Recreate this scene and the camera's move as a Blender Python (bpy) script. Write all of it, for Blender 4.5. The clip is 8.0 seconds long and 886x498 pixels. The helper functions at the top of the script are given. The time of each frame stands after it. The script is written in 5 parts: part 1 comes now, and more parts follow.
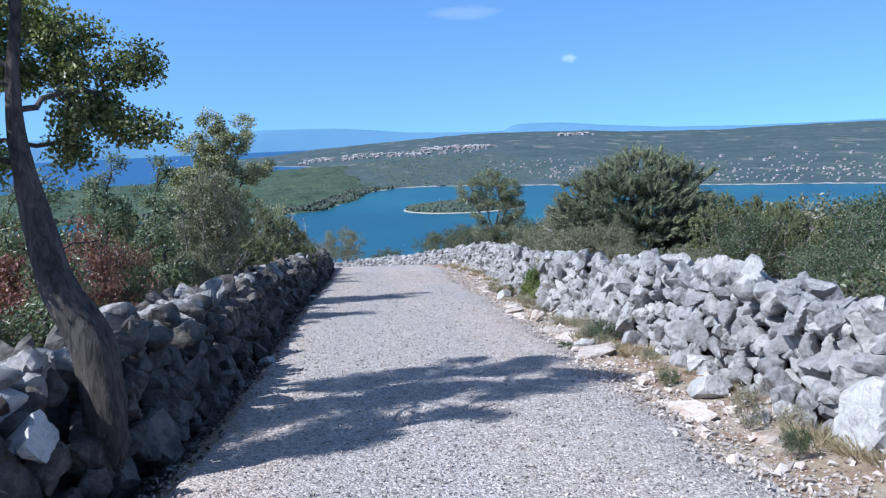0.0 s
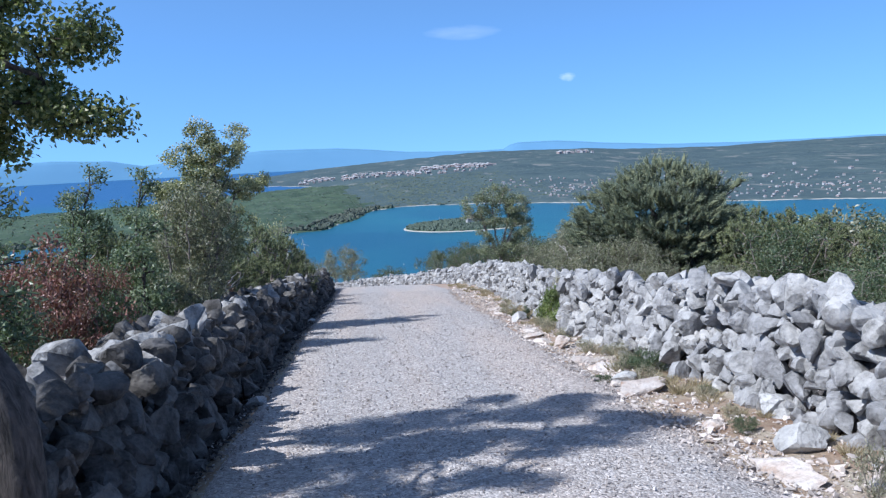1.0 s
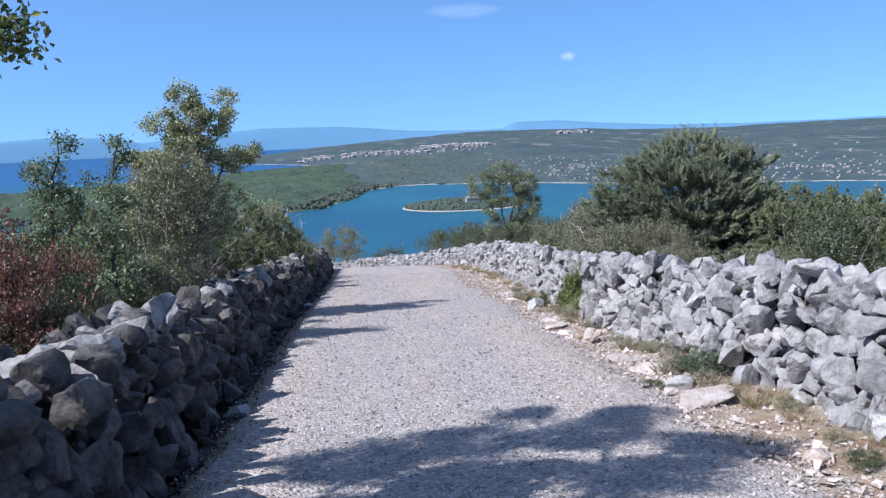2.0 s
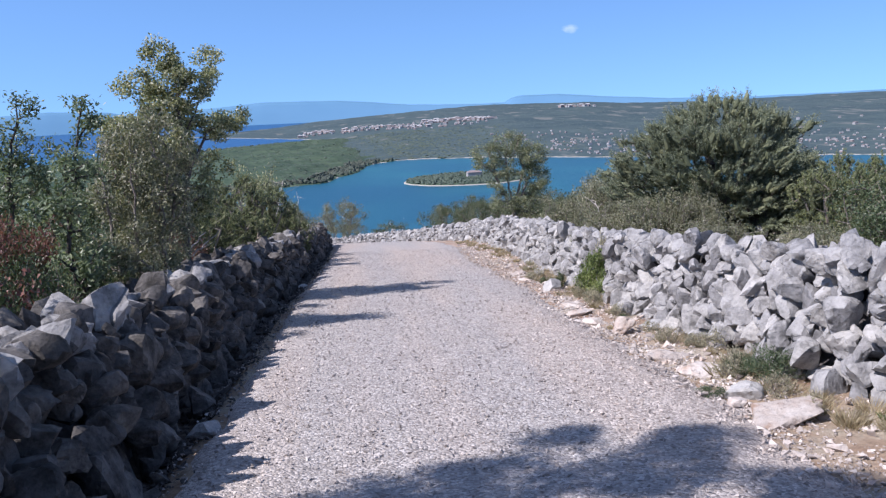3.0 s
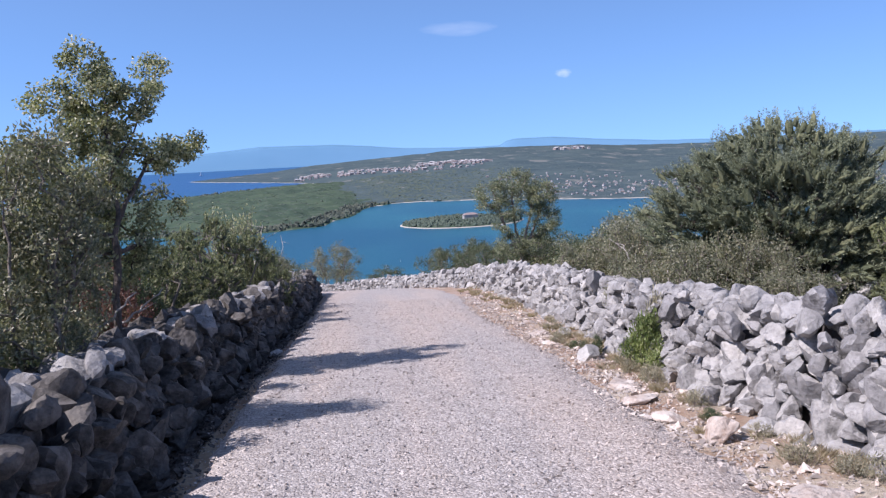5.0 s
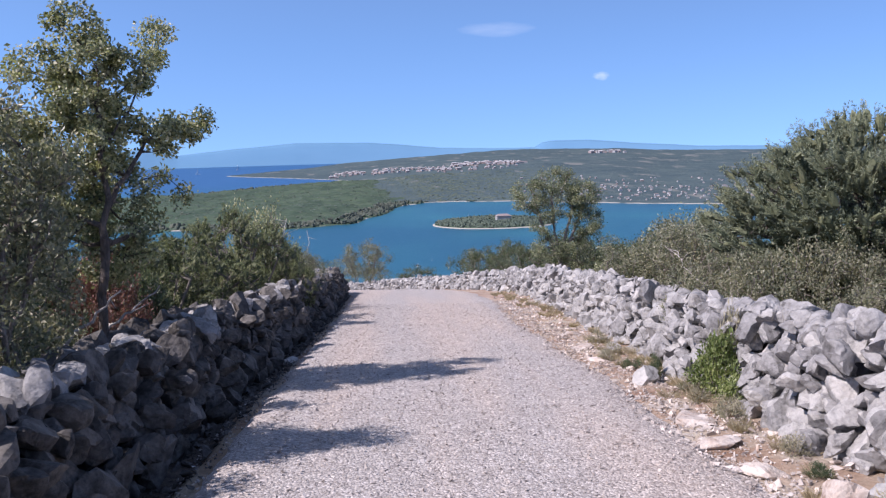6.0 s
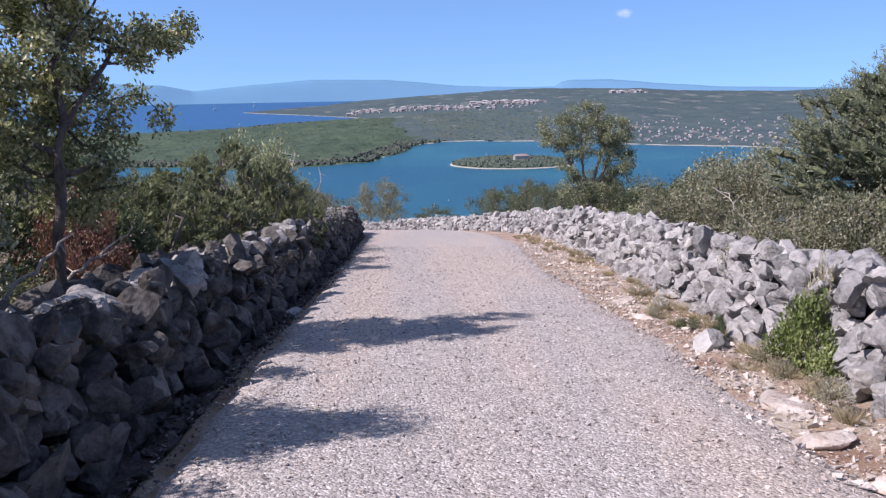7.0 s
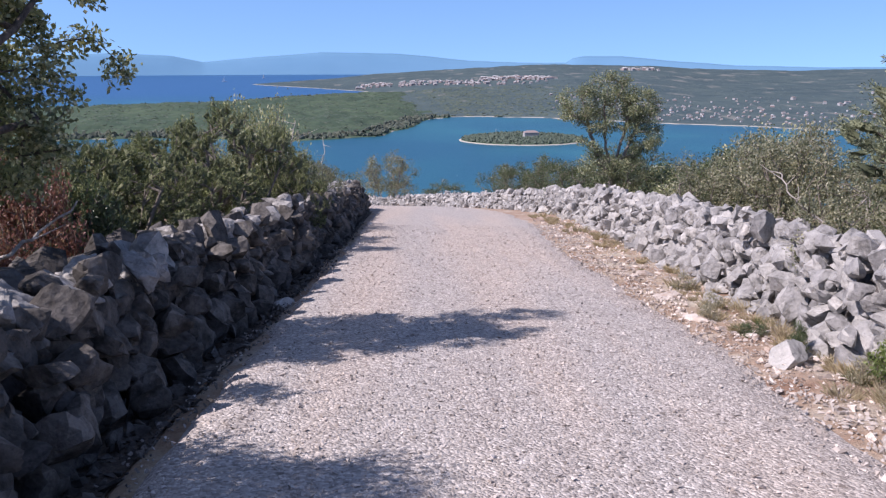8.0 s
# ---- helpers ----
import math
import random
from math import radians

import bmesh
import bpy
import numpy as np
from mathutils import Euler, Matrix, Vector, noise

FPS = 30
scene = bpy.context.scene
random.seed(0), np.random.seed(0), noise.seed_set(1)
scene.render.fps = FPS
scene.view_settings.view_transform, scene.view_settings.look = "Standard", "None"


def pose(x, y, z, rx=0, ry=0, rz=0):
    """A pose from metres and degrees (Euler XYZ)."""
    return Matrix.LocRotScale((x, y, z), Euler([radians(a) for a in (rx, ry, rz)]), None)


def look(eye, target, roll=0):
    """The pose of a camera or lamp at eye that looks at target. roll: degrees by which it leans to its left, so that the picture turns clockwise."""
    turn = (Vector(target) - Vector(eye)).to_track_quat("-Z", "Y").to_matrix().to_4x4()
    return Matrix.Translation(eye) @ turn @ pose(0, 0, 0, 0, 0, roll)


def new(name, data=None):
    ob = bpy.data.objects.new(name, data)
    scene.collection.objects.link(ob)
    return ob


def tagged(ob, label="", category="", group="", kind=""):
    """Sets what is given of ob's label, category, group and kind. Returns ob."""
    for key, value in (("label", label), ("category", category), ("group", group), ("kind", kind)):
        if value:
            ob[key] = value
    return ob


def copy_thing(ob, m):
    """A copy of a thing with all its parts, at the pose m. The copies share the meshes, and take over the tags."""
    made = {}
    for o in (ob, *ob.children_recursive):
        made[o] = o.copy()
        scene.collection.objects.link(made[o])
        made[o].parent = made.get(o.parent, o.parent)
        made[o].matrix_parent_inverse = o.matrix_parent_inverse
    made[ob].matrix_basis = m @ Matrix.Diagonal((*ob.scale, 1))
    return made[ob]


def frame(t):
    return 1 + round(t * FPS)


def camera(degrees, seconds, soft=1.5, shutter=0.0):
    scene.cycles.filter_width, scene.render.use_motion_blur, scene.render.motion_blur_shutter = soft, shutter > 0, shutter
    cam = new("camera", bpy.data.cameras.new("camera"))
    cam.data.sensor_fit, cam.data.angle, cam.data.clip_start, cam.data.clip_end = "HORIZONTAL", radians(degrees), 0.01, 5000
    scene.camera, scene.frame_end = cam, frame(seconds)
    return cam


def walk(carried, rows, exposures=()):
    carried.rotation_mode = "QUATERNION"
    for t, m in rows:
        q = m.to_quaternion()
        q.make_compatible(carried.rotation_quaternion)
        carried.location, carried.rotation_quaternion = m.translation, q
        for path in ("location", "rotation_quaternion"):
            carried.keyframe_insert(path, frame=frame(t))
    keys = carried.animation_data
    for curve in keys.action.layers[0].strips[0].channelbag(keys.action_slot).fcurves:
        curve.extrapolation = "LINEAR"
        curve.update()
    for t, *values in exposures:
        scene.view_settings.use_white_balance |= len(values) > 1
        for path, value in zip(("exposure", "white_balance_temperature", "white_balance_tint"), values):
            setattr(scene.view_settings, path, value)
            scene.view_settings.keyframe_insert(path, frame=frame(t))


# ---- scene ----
cam = camera(57.5, 8.0, soft=1.3)
METRES, EYE, TILT, LEAN, TURN = 10.949, 1.5, -7.247, 0.596, -6.5
ROWS = [
    (0.0, 0.0, 0.0, 0.0, -0.04, -1.35, 1.72),
    (0.5, -0.0126, 0.06, -0.0005, 0.2, -0.35, 2.12),
    (1.0, -0.0164, 0.1199, -0.0013, -0.03, -0.03, 2.17),
    (2.5, -0.0416, 0.312, -0.0009, -0.11, -2.63, 1.66),
    (3.0, -0.0421, 0.37, -0.001, -0.03, -3.29, 1.84),
    (3.5, -0.0468, 0.4339, 0.0013, -0.26, -2.96, 2.06),
    (4.0, -0.0484, 0.4908, 0.0028, -0.37, -1.82, 2.51),
    (4.5, -0.0505, 0.5554, 0.0036, -0.72, -0.41, 2.61),
    (6.0, -0.0591, 0.7362, 0.005, 1.97, -0.23, 0.61),
    (6.5, -0.0625, 0.8046, 0.0035, 2.91, -3.5, 0.06),
    (7.0, -0.0726, 0.8652, 0.0029, 3.17, -4.5, -0.13),
    (7.5, -0.0775, 0.9324, 0.0004, 3.65, -5.6, -0.88),
    (8.0, -0.0883, 0.994, 0.0001, 3.78, -6.23, -1.08),
]
walk(cam, [(t, pose(0, 0, EYE, TILT, LEAN, TURN) @ pose(METRES * x, METRES * y, METRES * z, 90 + pitch, roll, yaw)) for t, x, y, z, yaw, pitch, roll in ROWS],
     exposures=[(0.0, 0.28, 5850, 8), (1.0, 0.28, 5850, 8), (2.5, 0.25, 6250, 15), (4.5, 0.24, 6450, 20), (6.5, 0.24, 6650, 22), (8.0, 0.24, 6750, 22)])

# ---- light ----
SUN_ELEVATION, SUN_AZIMUTH = 47.0, 251.5  # degrees; the azimuth counts clockwise from +y
sun_way = Vector((math.sin(radians(SUN_AZIMUTH)) * math.cos(radians(SUN_ELEVATION)),
                  math.cos(radians(SUN_AZIMUTH)) * math.cos(radians(SUN_ELEVATION)), math.sin(radians(SUN_ELEVATION))))
sun = new("sun", bpy.data.lights.new("sun", "SUN"))
sun.data.energy, sun.data.angle, sun.data.color = 5.0, radians(0.53), (1.0, 0.97, 0.95)
sun.matrix_world = look(sun_way * 60, (0, 0, 0))

world = bpy.data.worlds.new("sky")
scene.world = world
world.use_nodes = True
wn, wl = world.node_tree.nodes, world.node_tree.links
sky = wn.new("ShaderNodeTexSky")
sky.sky_type, sky.sun_disc = "NISHITA", False
sky.sun_elevation, sky.sun_rotation = radians(SUN_ELEVATION), radians(SUN_AZIMUTH)
sky.altitude, sky.air_density, sky.dust_density, sky.ozone_density = 200, 1.0, 0.2, 3.0
wn["Background"].inputs["Strength"].default_value = 0.15


def cloud_mask(azimuth, elevation, wide, high, scale, dense):
    """A soft wisp of cloud in the sky dome, at a bearing and an elevation."""
    coord = wn.new("ShaderNodeTexCoord")
    turn = wn.new("ShaderNodeMapping")
    turn.vector_type = "TEXTURE"
    turn.inputs["Rotation"].default_value = (radians(elevation), 0, radians(-azimuth))
    turn.inputs["Scale"].default_value = (wide, 1, high)
    wl.new(coord.outputs["Generated"], turn.inputs["Vector"])
    ripple = wn.new("ShaderNodeTexNoise")
    ripple.inputs["Scale"].default_value, ripple.inputs["Detail"].default_value = scale, 5
    wl.new(turn.outputs["Vector"], ripple.inputs["Vector"])
    split = wn.new("ShaderNodeSeparateXYZ")
    wl.new(turn.outputs["Vector"], split.inputs["Vector"])

    def op(kind, a, b):
        n = wn.new("ShaderNodeMath")
        n.operation = kind
        for i, v in enumerate((a, b)):
            if isinstance(v, (int, float)):
                n.inputs[i].default_value = v
            else:
                wl.new(v, n.inputs[i])
        return n.outputs[0]
    rim = op("ADD", op("POWER", op("ABSOLUTE", split.outputs[0], 0), 2), op("POWER", op("ABSOLUTE", split.outputs[2], 0), 2))
    shape = op("SUBTRACT", op("SUBTRACT", 1.0, rim), op("MULTIPLY", ripple.outputs["Fac"], 0.9))
    front = op("GREATER_THAN", split.outputs[1], 0.0)
    clear = op("MULTIPLY", op("MAXIMUM", op("MULTIPLY", shape, front), 0.0), dense)
    return clear


dome, lifted = wn.new("ShaderNodeTexCoord"), wn.new("ShaderNodeVectorMath")
lifted.inputs[1].default_value = (0, 0, 0.2)
wl.new(dome.outputs["Generated"], lifted.inputs[0])
wl.new(lifted.outputs["Vector"], sky.inputs["Vector"])
tint = wn.new("ShaderNodeMixRGB")
tint.blend_type = "MULTIPLY"
tint.inputs["Fac"].default_value = 1.0
rise, low_sky = wn.new("ShaderNodeSeparateXYZ"), wn.new("ShaderNodeValToRGB")
wl.new(dome.outputs["Generated"], rise.inputs["Vector"])
wl.new(rise.outputs[2], low_sky.inputs["Fac"])
low_sky.color_ramp.elements[0].position, low_sky.color_ramp.elements[0].color = 0.12, (0.80, 1.03, 1.21, 1)
low_sky.color_ramp.elements[1].position, low_sky.color_ramp.elements[1].color = 0.75, (1.15, 0.98, 0.88, 1)
wl.new(low_sky.outputs["Color"], tint.inputs["Color2"])
wl.new(sky.outputs["Color"], tint.inputs["Color1"])
sky_out = tint.outputs["Color"]
for cloud in ((15.6, 4.3, 0.014, 0.0075, 2.0, 0.4), (8.5, 7.7, 0.06, 0.013, 1.6, 0.18)):
    blend = wn.new("ShaderNodeMixRGB")
    blend.inputs["Color2"].default_value = (7.5, 8.0, 8.4, 1)
    wl.new(cloud_mask(*cloud), blend.inputs["Fac"])
    wl.new(sky_out, blend.inputs["Color1"])
    sky_out = blend.outputs["Color"]
wl.new(sky_out, wn["Background"].inputs["Color"])

# ---- the slope ----
SEA = -100.0
SLOPE = Matrix.Translation((0, 0, EYE)) @ pose(0, 0, 0, TILT, LEAN, TURN) @ pose(0, 0, 0, 0, 0, -TURN) @ Matrix.Translation((0, 0, -EYE))
SLOPE_R = np.array(SLOPE.to_3x3())
SLOPE_T = np.array(SLOPE.translation)


def on_slope(p):
    """Places given across, along and above the road, in the world."""
    return np.asarray(p, float) @ SLOPE_R.T + SLOPE_T


def fade(a, b, x):
    t = np.clip((np.asarray(x, float) - a) / (b - a), 0, 1)
    return t * t * (3 - 2 * t)


def waves(x, y, seed=0, octaves=4):
    """Smooth irregular relief of about -1 to 1, one metre wavelength."""
    x, y = np.asarray(x, float), np.asarray(y, float)
    total, size = 0, 1.0
    for k in range(octaves):
        a = seed * 1.7 + k * 2.1
        u, v = x * math.cos(a) - y * math.sin(a), x * math.sin(a) + y * math.cos(a)
        total = total + size * (np.sin(u * 6.3 + seed + 2.3 * np.sin(v * 2.9 + k)) * np.sin(v * 5.1 + 1.3 * np.sin(u * 3.7 + seed)))
        x, y, size = x * 2.13, y * 2.13, size * 0.5
    return total / 1.6


def crest(y):
    """How far the ground falls below the plane of the road past its crest."""
    s = np.clip(np.asarray(y, float) - 27, 0, None)
    near = np.minimum(s, 33)
    return -0.0015 * near * near - 0.1 * np.maximum(s - 33, 0)


LEFT_EDGE = [(-1.2, -12), (-1.2, 4), (-1.08, 10), (-1.05, 15), (-0.92, 20), (-0.74, 28), (-0.7, 36.5), (-1.4, 38.6), (-3.2, 39.7), (-9, 41)]


def ditch(x, y):
    """The shallow ditch between the gravel and the foot of the wall, 0 to 1."""
    d = x - np.interp(y, [q for _, q in LEFT_EDGE], [p for p, _ in LEFT_EDGE])
    return fade(0.06, -0.1, d) * fade(-0.8, -0.5, d) * fade(37, 35, y)


def ground_h(x, y):
    x, y = np.asarray(x, float), np.asarray(y, float)
    side = np.maximum(fade(3.9, 5.5, x), fade(-2.0, -3.5, x))
    rough = 0.10 * waves(x * 0.15, y * 0.15, 3) * side + 0.012 * waves(x * 0.8, y * 0.8, 5)
    verge = 0.03 * fade(2.7, 3.1, x) * (1 + waves(x, y, 9))
    return crest(y) + rough + verge + 0.12 * fade(4.0, 6.0, x) - 0.11 * ditch(x, y)


# ---- materials ----
def material(name):
    m = bpy.data.materials.new(name)
    m.use_nodes = True
    return m, m.node_tree.nodes, m.node_tree.links, m.node_tree.nodes["Principled BSDF"]


def add(nodes, kind, **values):
    n = nodes.new("ShaderNode" + kind)
    for k, v in values.items():
        n.inputs[k.replace("_", " ")].default_value = v
    return n


def ramp(nodes, links, source, stops):
    n = nodes.new("ShaderNodeValToRGB")
    while len(n.color_ramp.elements) < len(stops):
        n.color_ramp.elements.new(0.5)
    for e, (at, c) in zip(n.color_ramp.elements, stops):
        e.position, e.color = at, (*c, 1)
    links.new(source, n.inputs["Fac"])
    return n.outputs["Color"]


def mix(nodes, links, kind, fac, a, b):
    n = nodes.new("ShaderNodeMixRGB")
    n.blend_type = kind
    for i, v in enumerate((fac, a, b)):
        if isinstance(v, (int, float)):
            n.inputs[i].default_value = v
        elif isinstance(v, tuple):
            n.inputs[i].default_value = (*v, 1)
        else:
            links.new(v, n.inputs[i])
    return n.outputs["Color"]


def position(nodes):
    return nodes.new("ShaderNodeNewGeometry").outputs["Position"]


def noise_at(nodes, links, scale, detail=4, rough=0.55):
    n = add(nodes, "TexNoise", Scale=scale, Detail=detail, Roughness=rough)
    links.new(position(nodes), n.inputs["Vector"])
    return n.outputs["Fac"]


def bump(nodes, links, shader, height, strength, distance):
    n = add(nodes, "Bump", Strength=strength, Distance=distance)
    links.new(height, n.inputs["Height"])
    links.new(n.outputs["Normal"], shader.inputs["Normal"])


def stone_material(name, pale, mid, dark, single=True, spread=0.8):
    m, n, l, p = material(name)
    big = noise_at(n, l, 5.5, 6, 0.66)
    fine = noise_at(n, l, 42.0, 6, 0.72)
    c = ramp(n, l, big, [(0.33, dark), (0.45, mid), (0.6, pale)])
    c = mix(n, l, "MULTIPLY", 0.3, c, ramp(n, l, fine, [(0.32, (0.5, 0.5, 0.52)), (0.58, (1.12, 1.12, 1.12))]))
    if single:
        vary = n.new("ShaderNodeObjectInfo").outputs["Random"]
    else:
        vary = n.new("ShaderNodeNewGeometry").outputs["Random Per Island"]
    c = mix(n, l, "MULTIPLY", spread, c, ramp(n, l, vary, [(0.0, (0.6, 0.6, 0.615)), (0.4, (0.9, 0.9, 0.91)), (0.85, (1.1, 1.09, 1.07)), (1.0, (1.3, 1.27, 1.22))]))
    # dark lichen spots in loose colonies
    spots = ramp(n, l, noise_at(n, l, 17.0, 5, 0.7), [(0.57, (1, 1, 1)), (0.68, (0.52, 0.52, 0.54))])
    c = mix(n, l, "MULTIPLY", 0.8, c, spots)
    l.new(c, p.inputs["Base Color"])
    p.inputs["Roughness"].default_value = 0.92
    p.inputs["Specular IOR Level"].default_value = 0.2
    pits = add(n, "TexVoronoi", Scale=22.0)
    l.new(position(n), pits.inputs["Vector"])
    h = mix(n, l, "ADD", 0.4, noise_at(n, l, 15.0, 10, 0.7), pits.outputs["Distance"])
    bump(n, l, p, h, 0.75, 0.035)
    return m


ROCK = stone_material("weathered_limestone", (0.45, 0.441, 0.436), (0.335, 0.328, 0.324), (0.17, 0.166, 0.163))
GREY_ROCK = stone_material("grey_loose_limestone", (0.5, 0.49, 0.482), (0.4, 0.392, 0.385), (0.23, 0.225, 0.22), spread=0.4)
ROCK_PILE = stone_material("weathered_limestone_pile", (0.45, 0.441, 0.436), (0.335, 0.328, 0.324), (0.17, 0.166, 0.163), single=False)
TAN_ROCK = stone_material("soil_stained_limestone", (0.66, 0.6, 0.555), (0.56, 0.475, 0.42), (0.42, 0.3, 0.23), spread=0.4)
WHITE_ROCK = stone_material("fresh_limestone", (0.62, 0.612, 0.605), (0.52, 0.512, 0.505), (0.33, 0.324, 0.32), spread=0.3)
# ROCK darkened in colour for the shaded wall face, lighter on its sunlit caps
SHADED_ROCK = stone_material("shaded_limestone", (0.19, 0.178, 0.168), (0.1, 0.093, 0.087), (0.045, 0.042, 0.039))
SHADED_PILE = stone_material("shaded_limestone_pile", (0.19, 0.178, 0.168), (0.1, 0.093, 0.087), (0.045, 0.042, 0.039), single=False)
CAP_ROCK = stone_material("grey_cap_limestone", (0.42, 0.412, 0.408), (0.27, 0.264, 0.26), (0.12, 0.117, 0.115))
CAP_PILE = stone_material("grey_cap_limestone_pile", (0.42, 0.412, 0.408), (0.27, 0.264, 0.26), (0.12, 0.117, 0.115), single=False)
TAN_PILE = stone_material("soil_stained_chips", (0.86, 0.78, 0.72), (0.72, 0.61, 0.54), (0.52, 0.38, 0.31), single=False, spread=0.4)
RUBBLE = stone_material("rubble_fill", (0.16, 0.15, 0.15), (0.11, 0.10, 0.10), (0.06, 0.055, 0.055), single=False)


def gravel_material(name, loose):
    m, n, l, p = material(name)
    if loose:
        shade = n.new("ShaderNodeNewGeometry").outputs["Random Per Island"]
        relief = noise_at(n, l, 60.0, 3)
    else:
        chips = add(n, "TexVoronoi", Scale=56.0, Randomness=1.0)
        jog = add(n, "TexNoise", Scale=30.0, Detail=3.0)
        l.new(position(n), jog.inputs["Vector"])
        l.new(mix(n, l, "ADD", 0.03, position(n), jog.outputs["Color"]), chips.inputs["Vector"])
        sep = n.new("ShaderNodeSeparateColor")
        l.new(chips.outputs["Color"], sep.inputs["Color"])
        shade, relief = sep.outputs[0], chips.outputs["Distance"]
    c = ramp(n, l, shade, [(0.0, (0.27, 0.246, 0.231)), (0.3, (0.402, 0.371, 0.349)), (0.75, (0.505, 0.469, 0.445)), (1.0, (0.7, 0.66, 0.63))])
    streak = add(n, "TexNoise", Scale=1.0, Detail=4.0)
    stretch = n.new("ShaderNodeMapping")
    stretch.inputs["Scale"].default_value = (1.1, 0.1, 0.3)
    l.new(position(n), stretch.inputs["Vector"])
    l.new(stretch.outputs["Vector"], streak.inputs["Vector"])
    worn = ramp(n, l, streak.outputs["Fac"], [(0.38, (0.94, 0.935, 0.94)), (0.6, (1.05, 0.985, 0.94))])
    c = mix(n, l, "MULTIPLY", 1.0, c, worn)
    c = mix(n, l, "MULTIPLY", 0.5, c, ramp(n, l, noise_at(n, l, 7.0, 4, 0.7), [(0.3, (0.78, 0.77, 0.79)), (0.65, (1.08, 1.08, 1.08))]))
    l.new(c, p.inputs["Base Color"])
    p.inputs["Roughness"].default_value = 0.95
    p.inputs["Specular IOR Level"].default_value = 0.2
    bump(n, l, p, relief, 0.65 if not loose else 0.4, -0.02 if not loose else 0.01)
    return m


GRAVEL = gravel_material("crushed_limestone_gravel", False)
CHIPS = gravel_material("loose_limestone_chips", True)


def soil_material():
    m, n, l, p = material("reddish_stony_soil")
    c = ramp(n, l, noise_at(n, l, 1.6, 6, 0.65), [(0.32, (0.30, 0.19, 0.145)), (0.48, (0.42, 0.31, 0.25)), (0.64, (0.53, 0.46, 0.41))])
    c = mix(n, l, "MULTIPLY", 0.7, c, ramp(n, l, noise_at(n, l, 30.0, 4, 0.7), [(0.3, (0.6, 0.58, 0.55)), (0.65, (1.15, 1.12, 1.1))]))
    far = ramp(n, l, noise_at(n, l, 0.05, 4, 0.6), [(0.4, (0.9, 0.95, 0.85)), (0.6, (1.0, 1.0, 1.0))])
    l.new(mix(n, l, "MULTIPLY", 1.0, c, far), p.inputs["Base Color"])
    p.inputs["Roughness"].default_value = 0.95
    p.inputs["Specular IOR Level"].default_value = 0.15
    bump(n, l, p, noise_at(n, l, 26.0, 6, 0.7), 0.8, 0.03)
    return m


SOIL = soil_material()


def dark_earth_material():
    m, n, l, p = material("dark_brown_earth")
    c = ramp(n, l, noise_at(n, l, 9.0, 6, 0.7), [(0.3, (0.065, 0.052, 0.042)), (0.5, (0.13, 0.106, 0.088)), (0.68, (0.24, 0.2, 0.17))])
    c = mix(n, l, "MULTIPLY", 0.7, c, ramp(n, l, noise_at(n, l, 55.0, 4, 0.7), [(0.35, (0.5, 0.5, 0.5)), (0.65, (1.3, 1.25, 1.2))]))
    l.new(c, p.inputs["Base Color"])
    p.inputs["Roughness"].default_value = 0.95
    bump(n, l, p, noise_at(n, l, 40.0, 6, 0.75), 0.9, 0.03)
    return m


DARK_EARTH = dark_earth_material()


def leaf_material(name, stops, rough=0.42, clear=0.3, clump=2.2, low=0.75, high=1.12):
    m, n, l, p = material(name)
    vary = n.new("ShaderNodeNewGeometry").outputs["Random Per Island"]
    c = ramp(n, l, vary, stops)
    patch = ramp(n, l, noise_at(n, l, clump, 3, 0.6), [(0.37, (low, low * 1.05, low)), (0.63, (high * 1.03, high, high * 0.9))])
    c = mix(n, l, "MULTIPLY", 0.8, c, patch)
    l.new(c, p.inputs["Base Color"])
    p.inputs["Roughness"].default_value = rough
    p.inputs["Specular IOR Level"].default_value = 0.5
    glow = n.new("ShaderNodeBsdfTranslucent")
    l.new(mix(n, l, "MULTIPLY", 1.0, c, (1.15, 1.25, 0.8)), glow.inputs["Color"])
    both = n.new("ShaderNodeMixShader")
    both.inputs["Fac"].default_value = clear
    l.new(p.outputs["BSDF"], both.inputs[1])
    l.new(glow.outputs["BSDF"], both.inputs[2])
    l.new(both.outputs["Shader"], n["Material Output"].inputs["Surface"])
    return m


YOUNG_LEAF = leaf_material("young_tree_leaf", [(0.0, (0.083, 0.118, 0.071)), (0.5, (0.153, 0.195, 0.118)), (1.0, (0.283, 0.325, 0.212))])
OAK_LEAF = leaf_material("oak_leaf", [(0.0, (0.075, 0.1, 0.045)), (0.45, (0.16, 0.195, 0.085)), (0.8, (0.3, 0.32, 0.16)), (1.0, (0.45, 0.44, 0.26))], 0.38, 0.48)
GOLD_LEAF = leaf_material("yellowing_leaf", [(0.0, (0.125, 0.142, 0.078)), (0.45, (0.265, 0.278, 0.155)), (0.8, (0.47, 0.465, 0.295)), (1.0, (0.64, 0.6, 0.45))])
SCRUB_LEAF = leaf_material("scrub_leaf", [(0.0, (0.055, 0.078, 0.042)), (0.5, (0.10, 0.13, 0.07)), (0.9, (0.17, 0.19, 0.11)), (1.0, (0.26, 0.25, 0.16))])
PALE_LEAF = leaf_material("pale_dusty_leaf", [(0.0, (0.10, 0.125, 0.078)), (0.45, (0.19, 0.215, 0.13)), (0.8, (0.29, 0.31, 0.2)), (1.0, (0.42, 0.42, 0.3))])
GREEN_LEAF = leaf_material("fresh_green_leaf", [(0.0, (0.05, 0.08, 0.045)), (0.5, (0.088, 0.126, 0.072)), (1.0, (0.17, 0.2, 0.12))])
